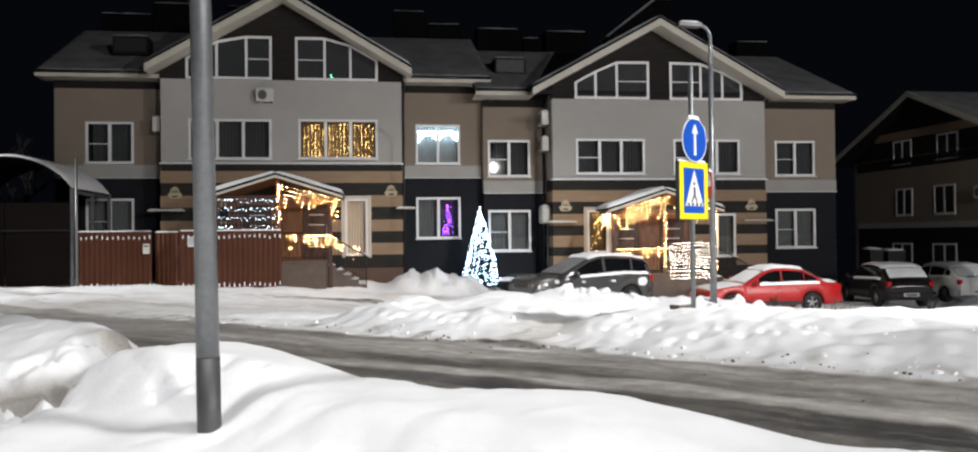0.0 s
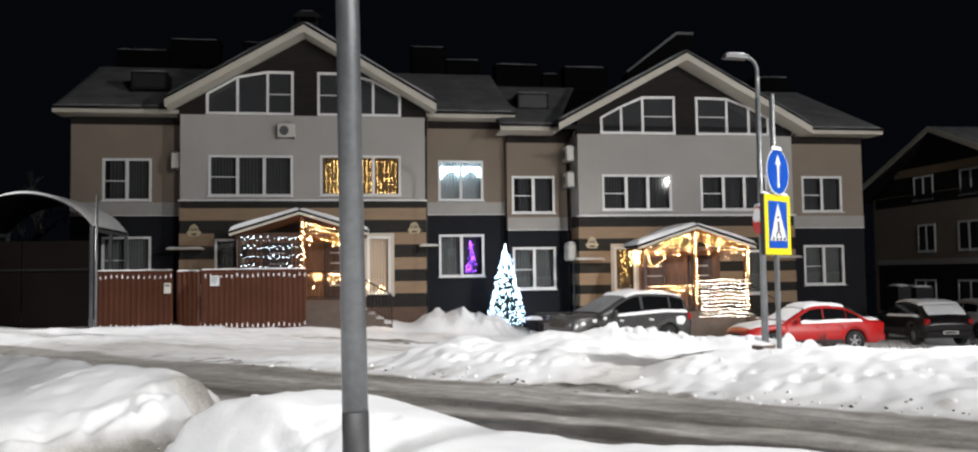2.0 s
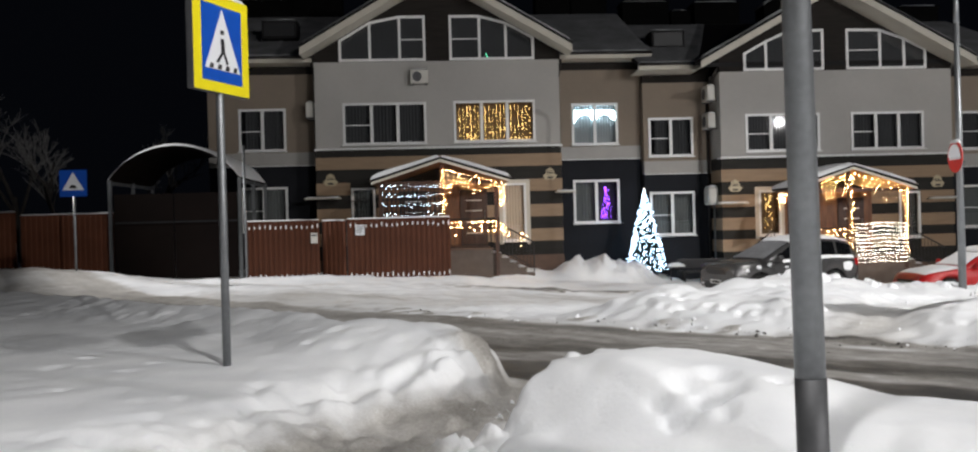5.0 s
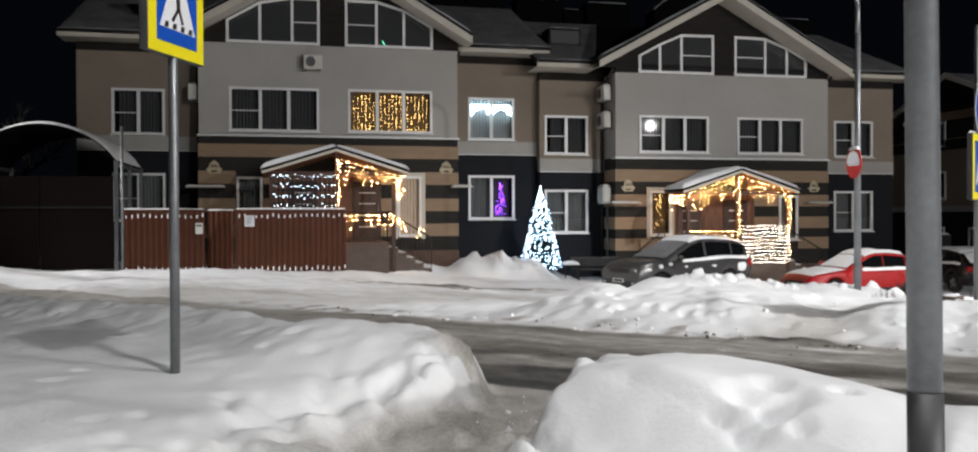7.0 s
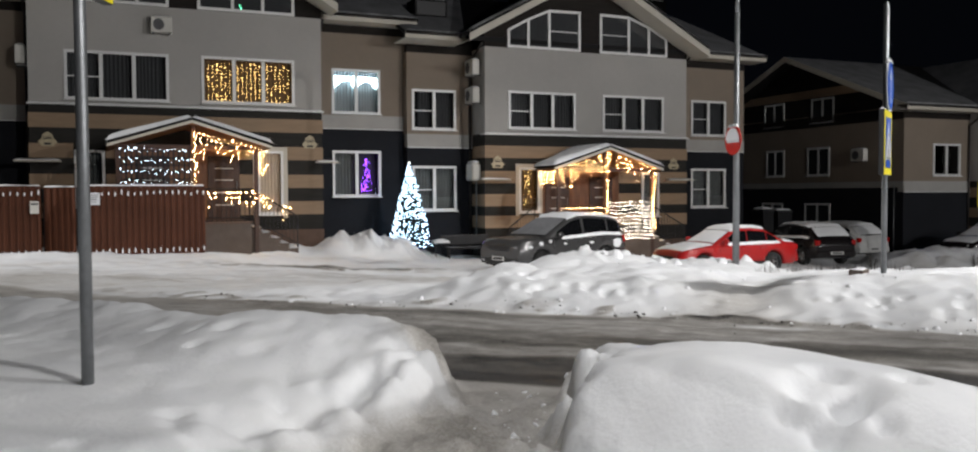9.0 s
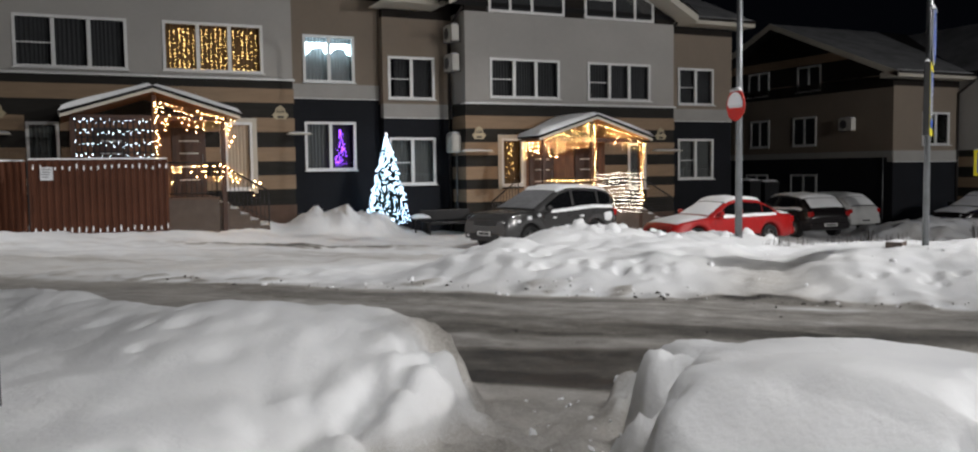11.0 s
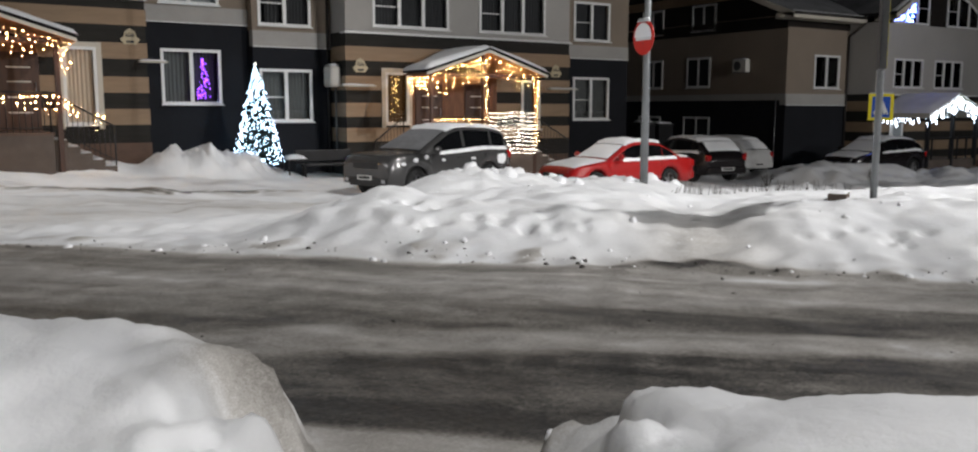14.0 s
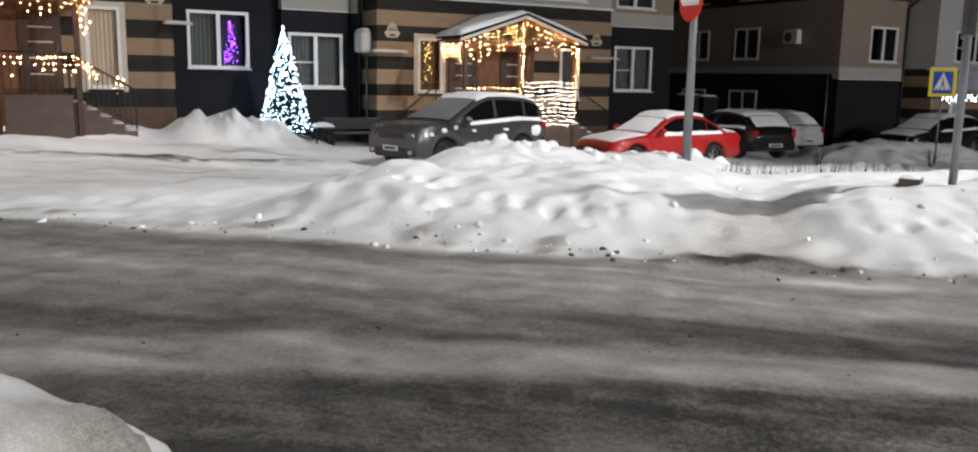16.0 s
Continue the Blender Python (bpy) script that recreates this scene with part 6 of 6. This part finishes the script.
    if snow[2]:
        a = S["rear"]
        part("rear_snow", lying(lambda u, k: top(u, k * 0.95) + Vector((-0.014, 0, 0.012)), np.linspace(a[0] + 0.03, a[1] - 0.04, 8), ks, 0.03, x), SNOW, C, "snow on the rear window")
        if shape == "sedan":
            part("boot_snow", lying(lambda u, k: Vector((u, half(u) * 0.88 * k, belt(u) + 0.035 - 0.03 * k * k)), np.linspace(-L / 2 + 0.06, a[0] - 0.02, 9), ks, 0.06, x), SNOW, C, "snow on the boot lid")
    if shape == "suv":
        for s in (1, -1):
            for u, z, a, b in ((-1.72, 0.86, 0.20, 0.14), (1.42, 0.93, 0.10, 0.06), (1.05, 0.98, 0.08, 0.05), (-0.62, 0.90, 0.10, 0.04), (0.45, 0.90, 0.07, 0.04), (1.80, 0.86, 0.08, 0.04)):
                bm = bmesh.new()
                bmesh.ops.create_icosphere(bm, subdivisions=2, radius=1, matrix=Matrix.Translation((u, s * (half(u) * 0.985), z)) @ Matrix.Diagonal((a, 0.035, b, 1)))
                for w0 in bm.verts:
                    w0.co += noise.noise_vector(w0.co * 9) * 0.025
                part("snow_patch", bm, SNOW, C, "clump of snow stuck to the side", True)
            part("roof_rail", tubes((Vector((-1.5, s * 0.60, 1.60)), Vector((-0.1, s * 0.60, 1.68)), 0.02)), TRIM, C, "black roof rail")
        part("lower_intake", boxes((L / 2 - 0.02, -0.55, sill + 0.02, L / 2 + 0.036, 0.55, sill + 0.13), bevel=0.01), TRIM, C)
        for s in (1, -1):
            part("fog_lamp", boxes((L / 2 - 0.02, s * 0.66 - 0.07, sill + 0.10, L / 2 + 0.035, s * 0.66 + 0.07, sill + 0.19), bevel=0.02), LAMPG, C)
    for s in (1, -1):
        part("shoulder_snow", lying(lambda u, k: Vector((u, s * (half(u) * (0.955 + 0.03 * k)), belt(u) - 0.006 - 0.035 * k)), np.linspace(S["side"][0][0] - 0.1, S["side"][2][1] - 0.15, 24), (-1, -0.4, 0.2, 1), 0.05, x + s), SNOW, C, "line of snow under the windows")
    return C


GREYP = material("dark_grey_metallic_paint", (0.12, 0.118, 0.118), 0.22, 0.55, vary=0.06, scale=20)
REDP = material("red_car_paint", (0.40, 0.012, 0.012), 0.3, 0.0, vary=0.06, scale=6)
BLACKP = material("black_car_paint", (0.016, 0.013, 0.014), 0.25, 0.2, vary=0.1, scale=10)
WHITEP = material("white_car_paint", (0.55, 0.55, 0.54), 0.35, 0.0, vary=0.06, scale=6)
crossover = car("suv", "dark grey crossover with snow on its roof, parked at the porch", GREYP, 4.5, -8.2, 196, (True, False, False))
crossover.scale = (0.95, 0.96, 0.99)
car("sedan", "old red saloon with snow on bonnet and windshield", REDP, 10.35, -8.35, 180, (True, True, True))
car("hatch", "black hatchback dusted with snow, parked at an angle", BLACKP, 16.85, -4.65, 81, (True, False, True))
car("hatch", "white hatchback parked close to the far house", WHITEP, 21.2, -2.0, 88, (True, True, True))
car("hatch", "dark car covered by snow before the far porch", BLACKP, 25.6, -6.0, 176, (True, True, True))

# ---- dark bare trees and bushes behind the left fence ----
TWIG = material("frosted_twig", (0.26, 0.25, 0.245), 0.9, vary=0.3, scale=5)


def bare_tree(x, y, h, seed):
    g = random.Random(seed)
    z = ground_z(x, y)
    t = thing("tree", "bare winter tree with frosted twigs behind the fence", "tree", (x, y, z), group="bare trees")
    trunk, crown = bmesh.new(), bmesh.new()

    def grow(p, d, length, r, depth):
        q = p + d * length
        tube(trunk if depth > 2 else crown, p, q, r, r * 0.68, 6 if depth > 2 else 3, False)
        if depth == 0:
            return
        for _ in range(3 if depth > 1 else 4):
            e = (d + Vector((g.uniform(-0.8, 0.8), g.uniform(-0.8, 0.8), g.uniform(-0.25, 0.6)))).normalized()
            grow(p.lerp(q, g.uniform(0.55, 1.0)), e, length * g.uniform(0.55, 0.8), r * 0.6, depth - 1)

    grow(Vector((0, 0, -0.3)), Vector((g.uniform(-0.1, 0.1), g.uniform(-0.1, 0.1), 1)).normalized(), h * 0.36, h * 0.017, 5)
    part("trunk", trunk, BARK, t)
    part("crown", crown, TWIG, t, "frosted bare branches")


for i, (x, y, h) in enumerate(((-19.5, 2.0, 6.5), (-22.5, 5.5, 8.5), (-17.5, 7.0, 7.0), (-26.0, 1.0, 7.0), (-24.0, -2.5, 5.5), (-30.0, 6.0, 9.0))):
    bare_tree(x, y, h, i + 3)

# lumps of broken snow on the banks and at the road edge
g = random.Random(21)
bm = bmesh.new()
for i in range(150):
    if g.random() < 0.6:
        u, v = g.uniform(-5, 12), 3.8 + abs(g.gauss(0, 0.35))
    else:
        u, v = g.uniform(-3.2, 8), g.uniform(4.2, 7.5)
    px = -4.3 + u * 0.714 + v * 0.699
    py = -23.5 - u * 0.699 + v * 0.714
    s = 0.012 + 0.045 * g.random() ** 3
    m = Matrix.Translation((px, py, ground_z(px, py) - s * 0.15)) @ Euler((g.random() * 3, g.random() * 3, g.random() * 3)).to_matrix().to_4x4() @ Matrix.Diagonal((s * g.uniform(0.8, 1.5), s, s * g.uniform(0.6, 0.9), 1))
    r0 = bmesh.ops.create_icosphere(bm, subdivisions=1, radius=1, matrix=m)
    for v0 in r0["verts"]:
        v0.co += Vector((g.uniform(-1, 1), g.uniform(-1, 1), g.uniform(-1, 1))) * s * 0.25
for i in range(22):
    px, py = g.uniform(0.2, 8.5), g.gauss(-13.2, 0.35)
    if i < 9:
        px, py = g.gauss(3.2, 0.6), g.gauss(-12.9, 0.3)
    s = 0.05 + 0.14 * g.random() ** 2
    m = Matrix.Translation((px, py, ground_z(px, py) - s * 0.2)) @ Euler((g.random() * 3, g.random() * 3, g.random() * 3)).to_matrix().to_4x4() @ Matrix.Diagonal((s * g.uniform(0.8, 1.4), s, s * g.uniform(0.6, 1.0), 1))
    r0 = bmesh.ops.create_icosphere(bm, subdivisions=2, radius=1, matrix=m)
    for v0 in r0["verts"]:
        v0.co += noise.noise_vector(v0.co * (0.9 / s)) * s * 0.5
# crumbled chunks along both edges of the trodden path
for i in range(40):
    if i < 20:
        u, v = g.gauss(0.75, 0.12), g.uniform(-2.0, -0.4)
    else:
        u, v = g.gauss(1.1, 0.1), g.uniform(-2.0, -0.4)
    px = -4.3 + u * 0.714 + v * 0.699
    py = -23.5 - u * 0.699 + v * 0.714
    s = 0.008 + 0.018 * g.random() ** 2
    m = Matrix.Translation((px, py, ground_z(px, py) - s * 0.2)) @ Euler((g.random() * 3, g.random() * 3, g.random() * 3)).to_matrix().to_4x4() @ Matrix.Diagonal((s * g.uniform(0.8, 1.8), s, s * g.uniform(0.5, 0.9), 1))
    r0 = bmesh.ops.create_icosphere(bm, subdivisions=2, radius=1, matrix=m)
    for v0 in r0["verts"]:
        v0.co += Vector((g.uniform(-1, 1), g.uniform(-1, 1), g.uniform(-1, 1))) * s * 0.28
lump = part("snow_lumps", bm, SNOW, None, smooth=True)
tagged(lump, "broken lumps of ploughed snow on the banks", "snow", kind="stuff")

# dark clods of road slush thrown along the far edge of the road
SLUSH = material("dirty_slush", (0.10, 0.092, 0.083), 0.7, vary=0.3, scale=20, bump=0.4, bscale=60)
bm = bmesh.new()
for i in range(230):
    u, v = g.uniform(-6, 9), (g.gauss(4.05, 0.16) if i < 170 else g.uniform(0.3, 3.6))
    px = -4.3 + u * 0.714 + v * 0.699
    py = -23.5 - u * 0.699 + v * 0.714
    s = (0.007 + 0.022 * g.random() ** 3) * (0.6 if i >= 170 else 1)
    m = Matrix.Translation((px, py, ground_z(px, py) + s * 0.1)) @ Euler((g.random(), g.random(), g.random() * 3)).to_matrix().to_4x4() @ Matrix.Diagonal((s * g.uniform(0.8, 1.7), s, s * g.uniform(0.5, 0.8), 1))
    r0 = bmesh.ops.create_icosphere(bm, subdivisions=1, radius=1, matrix=m)
    for v0 in r0["verts"]:
        v0.co += Vector((g.uniform(-1, 1), g.uniform(-1, 1), g.uniform(-1, 1))) * s * 0.3
tagged(part("slush_clods", bm, SLUSH, None), "dark clods of frozen slush along the road edge", "slush", kind="stuff")

# dry grass stalks poking through the far bank
bm = bmesh.new()
for i in range(150):
    px, py = g.uniform(5.2, 8.2), g.gauss(-16.4, 0.25)
    py -= 0.35 * (px - 6.5)
    z0, h = ground_z(px, py), g.uniform(0.08, 0.26)
    d = Vector((g.uniform(-0.06, 0.06), g.uniform(-0.06, 0.06), h))
    tube(bm, Vector((px, py, z0 - 0.03)), Vector((px, py, z0)) + d, 0.006, 0.002, 3, False)
tagged(part("dry_grass", bm, BARK, None), "dry dark grass stalks poking through the snow", "grass", kind="stuff")


# unidentified low grey shape, built as a slab on legs
t = thing("grey_slab", "low grey slab on two slanted legs in the snow", "box", (2.85, -20.9, ground_z(2.85, -20.9)), 30)
part("slab", boxes((-0.17, -0.1, -0.02, 0.17, 0.1, 0.06), bevel=0.012), CONC, t)
for s in (-1, 1):
    bm = bmesh.new()
    prism(bm, [(s * 0.05, -0.03), (s * 0.15, -0.03), (s * 0.19, -0.4), (s * 0.11, -0.4)], -0.08, 0.08)
    part("leg", bm, CONC, t)
part("snow", snow_slab(bmesh.new(), -0.16, -0.09, 0.16, 0.09, 0.06, 0.03, 2, 0.05), SNOW, t)


# waste containers by the far house and bare shrubs along the parking
def waste_container(x, y, w, top):
    z = ground_z(x, y)
    t = thing("waste_container", "dark waste container with a cap of snow beside the far house", "container", (x, y, z), group="waste containers")
    h = top - z
    bm = bmesh.new()
    prism(bm, [(-w / 2 + 0.06, -0.1), (w / 2 - 0.06, -0.1), (w / 2, h - 0.12), (-w / 2, h - 0.12)], -0.4, 0.4)
    part("tub", bm, BLACKM, t)
    part("lid", boxes((-w / 2 - 0.03, -0.44, h - 0.118, w / 2 + 0.03, 0.44, h - 0.04), bevel=0.02), BLACKM, t)
    part("handle", tubes(((-w / 2 + 0.1, -0.47, h - 0.1), (w / 2 - 0.1, -0.47, h - 0.1), 0.015)), DSTEEL, t)
    part("snow", snow_slab(bmesh.new(), -w / 2, -0.42, w / 2, 0.42, h - 0.04, 0.09, x, 0.1), SNOW, t)


waste_container(20.25, 1.5, 0.62, 0.98)
waste_container(21.2, 1.5, 0.85, 0.92)


def shrub(x, y, h, seed):
    q = random.Random(seed)
    z = ground_z(x, y)
    t = thing("shrub", "small bare shrub poking out of the snow", "shrub", (x, y, z), group="bare shrubs")
    for i in range(9):
        a, lean = q.uniform(0, 6.283), q.uniform(0.1, 0.5)
        tip = Vector((math.cos(a) * lean * h, math.sin(a) * lean * h, h * q.uniform(0.6, 1.0)))
        bm = bmesh.new()
        tube(bm, (0, 0, -0.1), tip, 0.012, 0.005, 5)
        for k in range(3):
            b = tip * q.uniform(0.4, 0.8)
            tube(bm, b, b + Vector((q.uniform(-0.2, 0.2), q.uniform(-0.2, 0.2), q.uniform(0.1, 0.25))) * h, 0.006, 0.003, 4)
        part("stem", bm, BARK, t)


for i, (x, y, h) in enumerate(((15.4, -9.4, 0.55), (17.7, -11.3, 0.6), (8.8, -12.2, 0.45))):
    shrub(x, y, h, i + 60)
